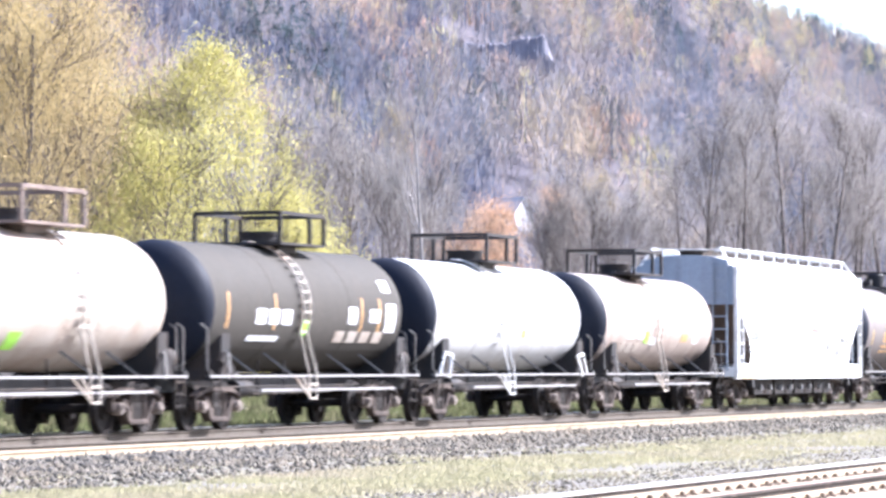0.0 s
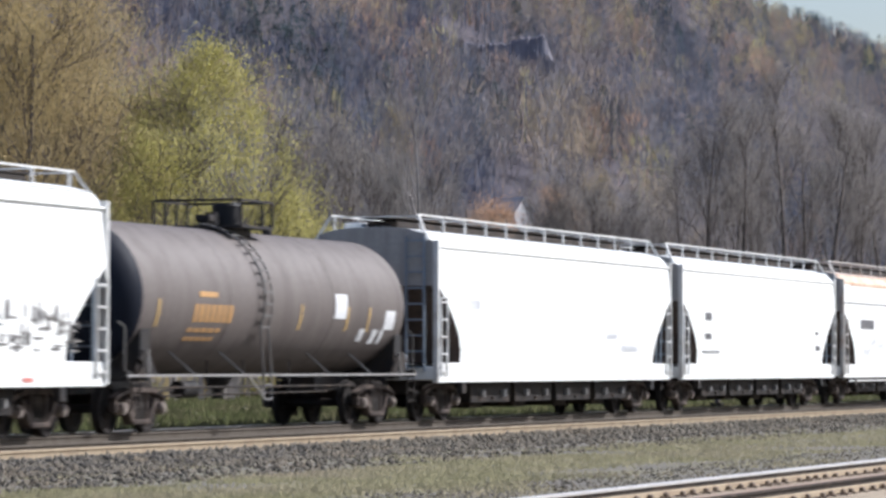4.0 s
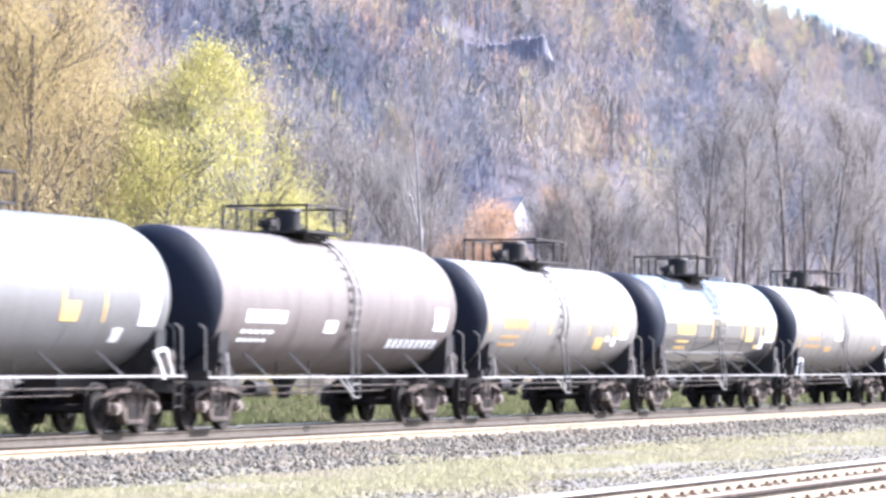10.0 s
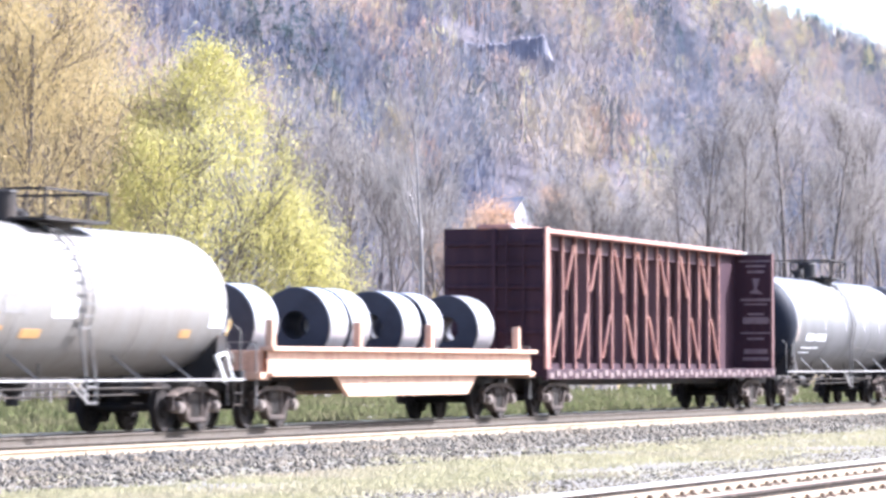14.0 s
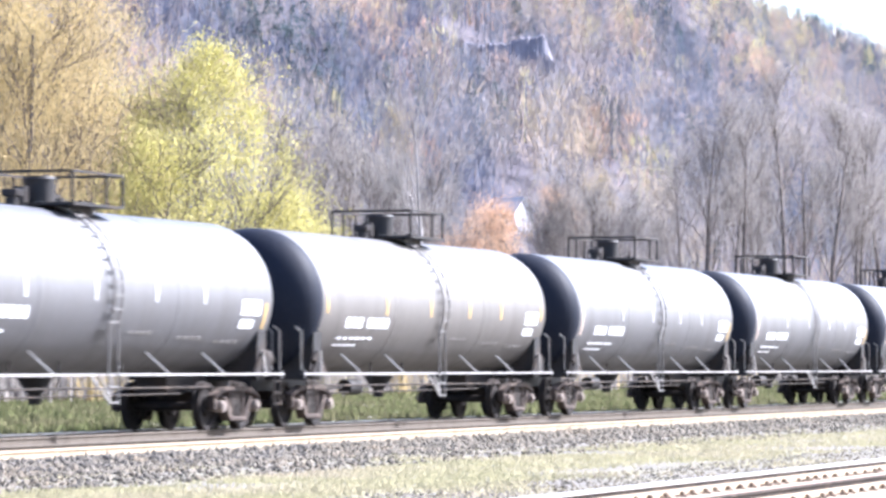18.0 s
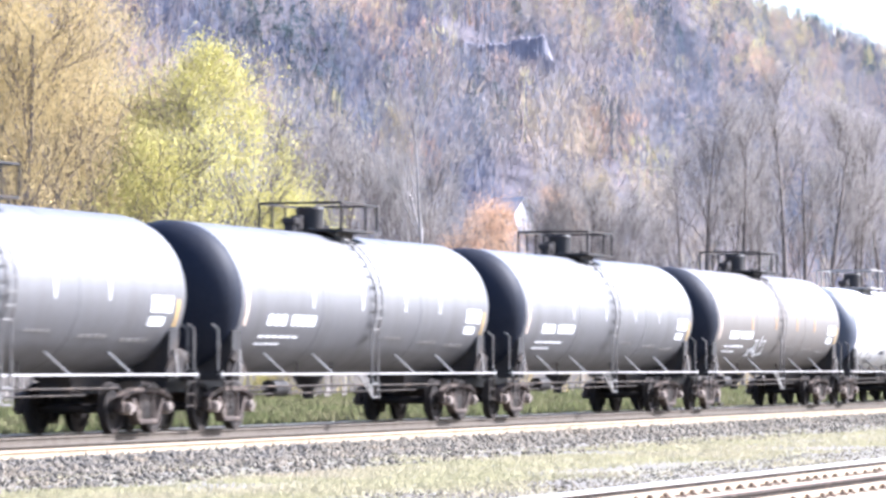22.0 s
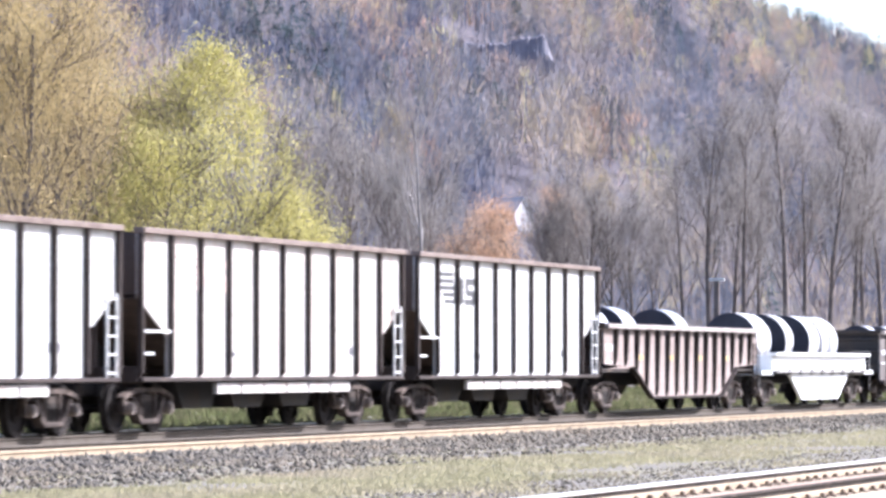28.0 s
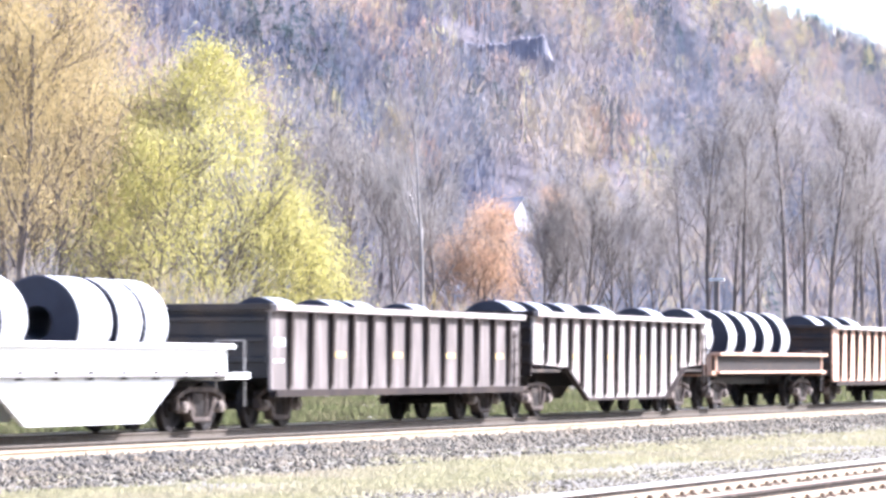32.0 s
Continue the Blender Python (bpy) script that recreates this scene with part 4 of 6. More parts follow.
def gondola(label, length, top, belly, paint, rib_paint, end_paint, n=15, end_top=None, low=0.72):
    car = railcar("gondola", label, "gondola car")
    e, w = length / 2 - 0.55, 1.46
    if belly:
        side = [(-e, top), (e, top), (e, 1.28), (e - 2.5, 1.20), (e - 4.3, 0.42), (-e + 4.3, 0.42), (-e + 2.5, 1.20), (-e, 1.28)]
    else:
        side = [(-e, top), (e, top), (e, low), (-e, low)]

    def low_at(x):
        if not belly:
            return low
        a = abs(x)
        if a > e - 2.5:
            return 1.22
        return 0.42 if a < e - 4.3 else 0.42 + 0.78 * (a - (e - 4.3)) / 1.8

    for s in (-1, 1):
        part("side_panel", G().slab(side, min(s * w, s * (w - 0.06)), max(s * w, s * (w - 0.06))), paint, car)
        part("top_chord", G().box(-e - 0.05, e + 0.05, min(s * (w - 0.10), s * (w + 0.15)), max(s * (w - 0.10), s * (w + 0.15)), top - 0.06, top + 0.07, 0.015), M_GONDTOP, car)
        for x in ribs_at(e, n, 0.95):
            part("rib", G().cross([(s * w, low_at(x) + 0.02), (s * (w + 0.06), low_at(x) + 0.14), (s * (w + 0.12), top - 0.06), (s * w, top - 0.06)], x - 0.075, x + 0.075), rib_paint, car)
        if belly:
            for sx in (-1, 1):
                part("belly_flange", G().bar((sx * (e - 2.5), s * (w + 0.05), 1.18), (sx * (e - 4.3), s * (w + 0.05), 0.40), 0.14, 0.06), rib_paint, car)
            part("belly_flange", G().box(-e + 4.3, e - 4.3, s * (w + 0.05) - 0.07, s * (w + 0.05) + 0.07, 0.37, 0.43), rib_paint, car)
        else:
            part("side_sill", G().box(-e, e, s * (w + 0.04) - 0.08, s * (w + 0.04) + 0.08, low - 0.10, low + 0.04), rib_paint, car)
        et = end_top or top
        part("end_panel", G().box(min(s * e, s * (e - 0.07)), max(s * e, s * (e - 0.07)), -w + 0.06, w - 0.06, 1.0, et), end_paint, car)
        for z in (1.35, 1.75, 2.15):
            part("end_rib", G().box(min(s * e, s * (e + 0.09)), max(s * e, s * (e + 0.09)), -w + 0.08, w - 0.08, z - 0.06, z + 0.06, 0.02), end_paint, car)
        part("end_cap", G().box(min(s * (e - 0.1), s * (e + 0.12)), max(s * (e - 0.1), s * (e + 0.12)), -w - 0.04, w + 0.04, et - 0.04, et + 0.09, 0.015), end_paint, car)
        if s > 0:
            part("end_ladder", ladder(G(), s * (e - 0.35), -w - 0.05, 0.5, top - 0.3, 0.42, 0.36, 0.035), rib_paint, car)
        part("stub_sill", G().box(min(s * (e - 3.0), s * (e + 0.1)), max(s * (e - 3.0), s * (e + 0.1)), -0.34, 0.34, 0.68, 1.10), M_BLACK, car)
    part("floor", G().box(-e + 0.07, e - 0.07, -w + 0.06, w - 0.06, 1.08, 1.16), M_GRIME, car)
    part("center_sill", G().box(-e + 2.5, e - 2.5, -0.35, 0.35, 0.72, 1.08), M_BLACK, car)
    part("brake_cylinder", G().cyl((-1.0, -0.6, 0.8), (-0.2, -0.6, 0.8), 0.17, 12), M_GRIME, car)
    xs = ribs_at(e, n, 0.95)
    for i in range(2, n - 1, 3):
        part("reflector", G().box(xs[i] + 0.32, xs[i + 1] - 0.30, -w - 0.008, -w + 0.02, 1.40, 1.52), M_YELLOW, car, "orange reflective patch")
    for x0, x1, z0, z1 in bars(-e + 0.2, -e + 0.8, 1.62, 1.78, 3) + bars(-e + 0.15, -e + 0.75, 1.30, 1.36, 2):
        part("marking", G().box(x0, x1, -w - 0.008, -w + 0.02, z0, z1), M_LETTER, car, "worn white lettering")
    running_gear(car, length, 2.05)
    return car


def coil_car(label, length, paint, belly, stakes, deck=1.62, low=0.62, gussets=9, inset=0.75, web=None):
    car = railcar("coil_car", label, "coil car")
    e, w = length / 2 - inset, 1.42
    bw = 4.2 if belly == "wide" else 4.7
    cut = 1.7 if belly == "wide" else 0.8
    for s in (-1, 1):
        y0, y1 = sorted((s * w, s * (w - 0.12)))
        part("side_beam", G().box(-e, e, y0 + (0.03 if web else 0), y1 + (0.03 if web else 0), 1.08, deck, 0.02), web or paint, car)
        part("beam_flange", G().box(-e - 0.05, e + 0.05, s * w - 0.16, s * w + 0.16, deck - 0.02, deck + 0.07, 0.01), paint, car)
        # grey on the deep-belly car stands for the shadow line under the beam
        part("lower_flange", G().box(-e, e, s * w - 0.12, s * w + 0.08, 1.02, 1.09, 0.01), M_HANDRAIL if belly == "wide" else paint, car)
        if belly:
            part("belly_plate", G().slab([(-bw, 1.06), (bw, 1.06), (bw - cut, low), (-bw + cut, low)], *sorted((s * (w - 0.03), s * (w - 0.13)))), paint, car)
        for x in stakes:
            part("stake", G().box(x - 0.09, x + 0.09, s * w - 0.10, s * w + 0.06, deck + 0.05, deck + 0.60, 0.015), paint, car)
        # gussets are dark: the shadows around the brackets are in their colour
        for x in ribs_at(e - 0.6, 9)[:gussets]:
            part("gusset", G().box(x - 0.06, x + 0.06, s * (w + 0.02) - 0.06, s * (w + 0.02) + 0.06, 0.98, 1.14, 0.01), M_GRIME, car)
        part("end_beam", G().box(min(s * e, s * (e - 0.15)), max(s * e, s * (e - 0.15)), -w, w, 0.95, deck, 0.02), paint, car)
        part("stub_sill", G().box(min(s * (e - 3.0), s * (e + inset - 0.55)), max(s * (e - 3.0), s * (e + inset - 0.55)), -0.34, 0.34, 0.68, 1.08), M_BLACK, car)
        part("end_platform", G().box(min(s * e, s * (e + inset - 0.4)), max(s * e, s * (e + inset - 0.4)), -1.40, 1.40, 0.98, 1.10), paint, car)
        g = G()
        for y in (-1.3, -0.7):
            g.bar((s * (e + inset - 0.45), y, 0.45), (s * (e + inset - 0.45), y, deck + 0.15), 0.03)
        g.bar((s * (e + inset - 0.45), -1.3, deck + 0.15), (s * (e + inset - 0.45), -0.7, deck + 0.15), 0.03)
        part("end_handrail", g, M_HANDRAIL, car)
        part("trough", G().add([(-e + 0.2, s * (w - 0.12), deck - 0.1), (e - 0.2, s * (w - 0.12), deck - 0.1), (e - 0.2, s * 0.25, 1.0), (-e + 0.2, s * 0.25, 1.0),
                                (-e + 0.2, s * (w - 0.12), deck - 0.2), (e - 0.2, s * (w - 0.12), deck - 0.2), (e - 0.2, s * 0.25, 0.9), (-e + 0.2, s * 0.25, 0.9)],
                               [(0, 1, 2, 3), (4, 7, 6, 5), (0, 4, 5, 1), (3, 2, 6, 7), (0, 3, 7, 4), (1, 5, 6, 2)]), M_GRIME, car)
    part("center_sill", G().box(-e, e, -0.3, 0.3, 0.70, 0.99), M_BLACK, car)
    running_gear(car, length, 2.1)
    return car


def centerbeam(label, length):
    car = railcar("centerbeam_flatcar", label, "flatcar")
    e, top, w = length / 2 - 0.78, 4.58, 1.30
    part("deck", G().box(-e, e, -w, w, 0.98, 1.08), M_MAROON, car)
    for s in (-1, 1):
        part("side_sill", G().box(-e, e, s * w - 0.06, s * w + 0.06, 0.90, 1.16, 0.01), M_MAROON, car)
        for i in range(44):
            x = -e + 0.35 + (2 * e - 0.7) * i / 43
            part("tie_down", G().box(x - 0.15, x + 0.15, min(s * (w + 0.055), s * (w + 0.085)), max(s * (w + 0.055), s * (w + 0.085)), 0.92 + 0.06 * (i % 2), 1.06 + 0.06 * (i % 2), 0.01),
                 M_TIEDOWN, car)
        # bulkheads
        xb = s * (e - 0.16)
        part("bulkhead", G().box(xb - 0.10, xb + 0.10, -w, w, 1.08, top), M_MAROON, car, "solid maroon bulkhead with ribs")
        for z in (1.5, 2.05, 2.6, 3.15, 3.7, 4.2):
            part("bulkhead_rib", G().box(min(xb + s * 0.10, xb + s * 0.18), max(xb + s * 0.10, xb + s * 0.18), -w + 0.1, w - 0.1, z - 0.05, z + 0.05, 0.015), M_MAROON, car)
        part("bulkhead_gusset", G().slab([(s * (e - 0.26), 1.08), (s * (e - 0.26), top), (s * (e - 2.0), top), (s * (e - 2.0), 1.08)], -0.16, -0.10), M_MAROON, car, "solid end panel of the center beam")
        part("corner_edge", G().box(xb - 0.12, xb + 0.12, -w - 0.03, -w + 0.03, 1.08, top + 0.03), M_PINKPOST if s < 0 else M_POST, car)
        part("bulkhead_ladder", ladder(G(), 0, 0, 1.1, top - 0.2, 0.42, 0.36), M_MAROON, car).matrix_basis = pose(s * (e + 0.06), -0.55, 0, 0, 0, 90)
        part("bulkhead_post", G().box(min(xb + s * 0.10, xb + s * 0.22), max(xb + s * 0.10, xb + s * 0.22), -0.06, 0.06, 1.08, top), M_MAROON, car)
        part("corner_cap", G().box(xb - 0.12, xb + 0.12, 0.25, 0.45, top, top + 0.10, 0.01).box(xb - 0.12, xb + 0.12, -0.50, -0.30, top, top + 0.07, 0.01), M_WHITERAIL, car, "pale cap on the bulkhead")
        part("stub_sill", G().box(min(s * (e - 3.0), s * (e + 0.1)), max(s * (e - 3.0), s * (e + 0.1)), -0.34, 0.34, 0.62, 0.98), M_BLACK, car)
    part("top_chord", G().box(-e, e, -0.42, 0.42, top - 0.02, top + 0.10, 0.02), M_PINKPOST, car)
    part("chord_web", G().box(-e, e, -0.10, 0.10, top - 0.40, top - 0.02), M_MAROON, car)
    part("center_sill", G().box(-e + 2.4, e - 2.4, -0.35, 0.35, 0.74, 0.98), M_BLACK, car)
    part("lower_chord", G().box(-e, e, -0.10, 0.10, 1.08, 1.30), M_MAROON, car)
    xs = ribs_at(e - 2.0, 18)
    for x in xs:
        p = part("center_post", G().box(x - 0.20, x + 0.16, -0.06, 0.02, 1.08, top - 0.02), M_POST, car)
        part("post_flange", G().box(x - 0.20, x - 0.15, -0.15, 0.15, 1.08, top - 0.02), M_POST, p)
        # pale strip: sunlight along the post's edge is in its colour
        part("post_edge", G().box(x - 0.205, x - 0.145, -0.19, -0.15, 1.08, top - 0.02), M_PINKPOST, p, "faded red post edge with sunlight in its tone")
    for i in range(len(xs) - 1):
        a, b = xs[i] + 0.05, xs[i + 1] - 0.35
        z0, z1 = (4.35, 3.2) if i % 2 else (2.6, 1.45)
        if xs[i] < -2.6:
            z0, z1 = z1, z0
        part("brace", G().bar((a, -0.17, z0), (b, -0.17, z1), 0.06), M_PINKPOST, car)
    # lettering on the inner face of the trailing bulkhead
    x = e - 0.27
    for z0, z1, h in ((4.36, 4.40, 0.52), (4.20, 4.26, 0.30), (4.02, 4.10, 0.26), (3.18, 3.26, 0.46), (3.06, 3.11, 0.36), (2.76, 2.82, 0.26), (2.50, 2.70, 0.40), (2.20, 2.25, 0.46), (2.02, 2.09, 0.26), (1.60, 1.75, 0.36), (1.40, 1.50, 0.40)):
        part("marking", G().box(x - 0.004, x + 0.01, -0.82 - h, -0.82 + h, z0, z1), M_DARKWHITE, car, "faded white lettering")
    part("marking", G().cross([(-0.95, 3.86), (-0.72, 3.86), (-0.78, 3.55), (-0.62, 3.42), (-1.05, 3.38), (-0.85, 3.55)], x - 0.004, x + 0.01), M_DARKWHITE, car, "faded white emblem")
    running_gear(car, length, 2.5)
    return car


M_TIEDOWN = mat("worn_tie_down_plate", (0.19, 0.135, 0.125), 0.6, (0.10, 0.06, 0.058), 6, 0.5, bump=0)
M_DARKWHITE = mat("faded_white_lettering", (0.21, 0.155, 0.16), 0.7, (0.14, 0.095, 0.10), 4, 0.5, bump=0)

# ---------------------------------------------------------------- the train
COUPLERS = [-189.6, -176.0, -162.9, -149.4, -136.4, -118.9, -102.1, -81.5, -61.7, -41.1, -24.25, -7.75, 7.1, 22.9, 38.7, 57.4, 82.2, 100.1, 118.35, 136.4, 154.4,
            172.55, 190.65, 208.85, 222.2, 236.7, 251.8, 266.6, 283.6, 299.7, 316.9, 334.1, 348.9, 366.0]
TRAIN = []


def length_of(i):
    return COUPLERS[i] - COUPLERS[i - 1]


def ride(i, car, loads=()):
    """Notes that this car, with what it carries, runs in the place i of the train."""
    mid = (COUPLERS[i] + COUPLERS[i - 1]) / 2
    for ob in (car, *loads):
        TRAIN.append((ob, mid))


def tapes(xs, z0, z1, w=0.09):
    return [(x - w / 2, x + w / 2, z0, z1) for x in xs]


L = length_of
ride(1, tank_car("cream-white tank car with rust streaks and railed top platform", L(1), 1.27, 2.38, M_CREAM, M_SHADEEND, sill=1.03, plat="full", plat_x=1.45, rail_paint=M_HOPCHORD, rail_len=2.6, dome=False,
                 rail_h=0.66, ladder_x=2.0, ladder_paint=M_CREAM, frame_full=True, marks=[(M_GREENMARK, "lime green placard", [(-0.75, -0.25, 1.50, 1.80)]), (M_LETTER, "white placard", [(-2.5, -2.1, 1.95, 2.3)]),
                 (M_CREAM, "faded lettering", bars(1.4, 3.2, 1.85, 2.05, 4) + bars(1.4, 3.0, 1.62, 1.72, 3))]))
ride(2, tank_car("charcoal tank car with orange tape and white stencil", L(2), 1.27, 2.38, M_DARKTANK, M_SHADEEND, sill=1.03, plat="full", plat_x=0.25, rail_paint=M_BLACK, rail_len=2.5, rail_h=0.66, dome=False, ladder_x=-0.6,
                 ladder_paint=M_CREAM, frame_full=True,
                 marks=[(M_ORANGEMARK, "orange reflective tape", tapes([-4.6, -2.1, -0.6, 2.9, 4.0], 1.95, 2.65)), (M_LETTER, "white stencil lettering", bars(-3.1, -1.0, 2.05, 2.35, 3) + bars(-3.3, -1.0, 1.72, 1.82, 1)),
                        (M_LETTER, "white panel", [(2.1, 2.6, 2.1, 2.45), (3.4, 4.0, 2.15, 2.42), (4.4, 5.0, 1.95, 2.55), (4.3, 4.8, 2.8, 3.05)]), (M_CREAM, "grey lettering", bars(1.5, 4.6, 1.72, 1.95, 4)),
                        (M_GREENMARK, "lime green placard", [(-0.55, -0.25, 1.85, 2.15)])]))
ride(3, tank_car("white tank car with shade-dark near end and railed platform", L(3), 1.27, 2.38, M_TWHITE, M_SHADEEND, sill=1.03, plat="full", plat_x=0.25, rail_paint=M_BLACK, rail_len=2.3, rail_h=0.66, dome=False, ladder_x=-0.7, ladder_paint=M_TWHITE,
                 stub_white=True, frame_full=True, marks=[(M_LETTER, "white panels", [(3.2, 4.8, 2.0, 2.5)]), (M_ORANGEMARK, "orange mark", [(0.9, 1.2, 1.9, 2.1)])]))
ride(4, tank_car("small tan-white tank car with faint spray paint", L(4), 1.27, 2.38, M_TAN, M_SHADEEND, sill=1.03, plat="full", plat_x=-0.15, rail_paint=M_BLACK, rail_len=2.7, rail_h=0.66, dome=False, ladder_x=-0.4, ladder_paint=M_CREAM, frame_full=True,
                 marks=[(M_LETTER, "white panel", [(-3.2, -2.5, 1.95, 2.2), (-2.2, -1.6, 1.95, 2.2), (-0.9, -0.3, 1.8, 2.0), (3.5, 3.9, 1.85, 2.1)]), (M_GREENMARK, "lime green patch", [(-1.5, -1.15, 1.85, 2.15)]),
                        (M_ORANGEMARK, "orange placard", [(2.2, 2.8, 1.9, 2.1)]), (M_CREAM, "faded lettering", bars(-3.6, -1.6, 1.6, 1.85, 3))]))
ride(5, covered_hopper("white covered hopper with shade-toned blue-grey end", L(5), M_WHITE, M_WHITE, top=4.42, rail_up=0.21,
                       marks=[(M_REDMARK, "faded red script", bars(1.0, 2.2, 2.26, 2.44, 5, 0.4) + [(0.9, 2.3, 2.22, 2.25)]), (M_DARKLETTER, "grey lettering", bars(-6.7, -5.3, 2.46, 2.78, 4, 0.42) + bars(-6.7, -5.5, 1.98, 2.28, 4, 0.42) + bars(-6.7, -6.1, 1.78, 1.83, 3) + bars(-6.7, -6.2, 1.64, 1.69, 3)),
                              (M_HANDRAIL, "grey spray-paint strokes", scribble(2.6, 6.9, 1.42, 2.15, 80, 4)), (M_ORANGEMARK, "rust bleeding along the sill", [(-7.9, -7.2, 0.90, 0.97), (-7.6, -5.9, 0.88, 0.92)]), (M_REDMARK, "faded reflectors", [(0.6, 1.6, 1.05, 1.12), (4.7, 5.1, 0.95, 1.03)])]))
ride(6, tank_car("dark grey tank car with orange stencil lettering", L(6), 1.42, 2.50, M_BROWNTANK, M_SHADEEND, sill=1.05, dome_x=0.45, plat_x=-0.25, rail_len=1.7, ladder_x=-1.1, rail_h=0.56,
                 marks=[(M_ORANGEMARK, "orange stencil lettering", bars(-4.6, -2.6, 2.05, 2.38, 7, 0.35) + bars(-4.7, -3.0, 1.86, 1.94, 5) + bars(-4.7, -3.2, 1.70, 1.77, 5) + [(-4.4, -3.5, 2.52, 2.62)]), (M_YELLOW, "orange reflective tape", tapes([-6.3, 1.0, 3.7, 5.0], 1.95, 2.45)),
                        (M_LETTER, "white panel", [(2.9, 3.6, 2.2, 2.7), (6.0, 6.6, 2.0, 2.4), (4.6, 4.9, 1.75, 2.0), (5.4, 5.7, 1.7, 2.0), (5.9, 6.1, 1.7, 2.0)])]))
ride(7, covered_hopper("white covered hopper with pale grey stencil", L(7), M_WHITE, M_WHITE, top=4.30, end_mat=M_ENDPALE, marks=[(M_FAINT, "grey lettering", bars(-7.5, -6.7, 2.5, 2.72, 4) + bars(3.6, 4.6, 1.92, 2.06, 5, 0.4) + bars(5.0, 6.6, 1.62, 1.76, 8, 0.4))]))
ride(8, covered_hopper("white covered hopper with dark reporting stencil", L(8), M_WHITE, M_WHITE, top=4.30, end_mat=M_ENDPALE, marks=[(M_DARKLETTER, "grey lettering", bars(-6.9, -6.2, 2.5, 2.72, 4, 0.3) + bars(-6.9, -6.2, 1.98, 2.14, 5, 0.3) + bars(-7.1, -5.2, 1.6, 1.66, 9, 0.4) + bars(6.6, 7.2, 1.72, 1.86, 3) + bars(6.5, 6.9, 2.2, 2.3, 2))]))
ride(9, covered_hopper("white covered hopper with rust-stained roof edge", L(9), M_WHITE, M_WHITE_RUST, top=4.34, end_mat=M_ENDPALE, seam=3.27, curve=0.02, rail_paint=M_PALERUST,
                       marks=[(M_DARKLETTER, "grey lettering", bars(-7.2, -5.2, 2.45, 2.75, 5, 0.12)), (M_RUSTFADE, "rust wash below the roof", [(-8.6, 8.6, 3.84, 3.90)]),
                              (M_FAINT, "faint grey spray-paint strokes", scribble(-7.0, 4.6, 1.55, 2.10, 110, 21))]))
OR1 = [(M_ORANGEMARK, "orange stencil lettering", bars(-4.7, -2.6, 2.1, 2.35, 8, 0.35) + bars(-4.8, -3.2, 1.86, 1.94, 6) + bars(-4.8, -3.4, 1.70, 1.77, 5)), (M_YELLOW, "yellow reflective tape", tapes([-6.2, -2.3, -0.4, 2.5, 4.3], 2.0, 2.6)),
       (M_YELLOW, "yellow placard", [(2.5, 3.2, 2.0, 2.35)]), (M_LETTER, "white panel", [(5.9, 6.7, 1.95, 2.5), (4.9, 5.3, 1.65, 1.9)])]
ride(10, tank_car("grey tank car with orange lettering and yellow placard", L(10), 1.44, 2.50, M_GREYTANK, M_SHADEEND, dome_x=0.65, plat_x=0.05, rail_len=3.1, rail_h=0.58, ladder_x=-0.8, stub_white=True, marks=OR1, sill=1.04))
ride(11, tank_car("brown-grey tank car with white stencil", L(11), 1.44, 2.50, M_BROWNTANK, M_SHADEEND, sill=1.01, dome_x=0.2, plat_x=0.1, rail_len=2.4, rail_h=0.58, ladder_x=0.3,
                  marks=[(M_LETTER, "white stencil lettering", bars(-5.6, -3.4, 2.07, 2.32, 8, 0.3) + bars(-5.7, -3.9, 1.86, 1.93, 5) + bars(-5.7, -4.1, 1.70, 1.76, 5) + [(-1.2, -0.5, 1.9, 2.15)] + bars(3.0, 6.3, 1.62, 1.80, 9, 0.4)), (M_LETTER, "white panel", [(5.6, 6.4, 2.0, 2.5)])]))
ride(12, tank_car("pale grey tank car with orange lettering", L(12), 1.36, 2.38, M_SILVER, M_SHADEEND, sill=0.97, far=0.3, dome_x=0.1, plat_x=0.1, rail_len=2.2, rail_h=0.58, ladder_x=-0.2,
                  marks=[(M_ORANGEMARK, "orange stencil lettering", bars(-4.8, -2.9, 2.1, 2.36, 7, 0.35) + bars(-4.9, -3.5, 1.88, 1.95, 5) + bars(-4.9, -3.6, 1.70, 1.77, 4)), (M_YELLOW, "yellow reflective tape", tapes([-5.9, -1.2, 2.2, 4.4], 2.0, 2.5)), (M_YELLOW, "yellow placard", [(2.9, 3.6, 1.66, 1.95), (4.3, 4.8, 2.02, 2.18)]), (M_LETTER, "white panel", [(4.9, 5.7, 1.92, 2.5), (3.8, 4.1, 1.86, 1.98), (4.4, 4.75, 1.74, 1.98)])]))
ride(13, tank_car("glossy black tank car with yellow placard", L(13), 1.37, 2.38, M_BLUETANK, M_SHADEEND, sill=0.97, wrap=0.6, dome_x=0.3, plat_x=0.1, rail_len=2.2, rail_h=0.58, ladder_x=-0.2,
                  marks=[(M_YELLOW, "yellow stencil lettering", bars(-4.7, -2.8, 2.1, 2.36, 7, 0.35) + bars(-4.7, -3.4, 1.88, 1.95, 5) + bars(-4.7, -3.5, 1.7, 1.77, 4) + [(2.9, 3.7, 1.95, 2.35), (4.1, 4.6, 1.75, 1.85)]), (M_YELLOW, "yellow reflective tape", tapes([-1.0, 2.4, 4.6, 6.3], 2.0, 2.5)),
                         (M_LETTER, "white panel", [(5.2, 6.2, 1.95, 2.6), (4.6, 5.1, 1.75, 2.1)])]))
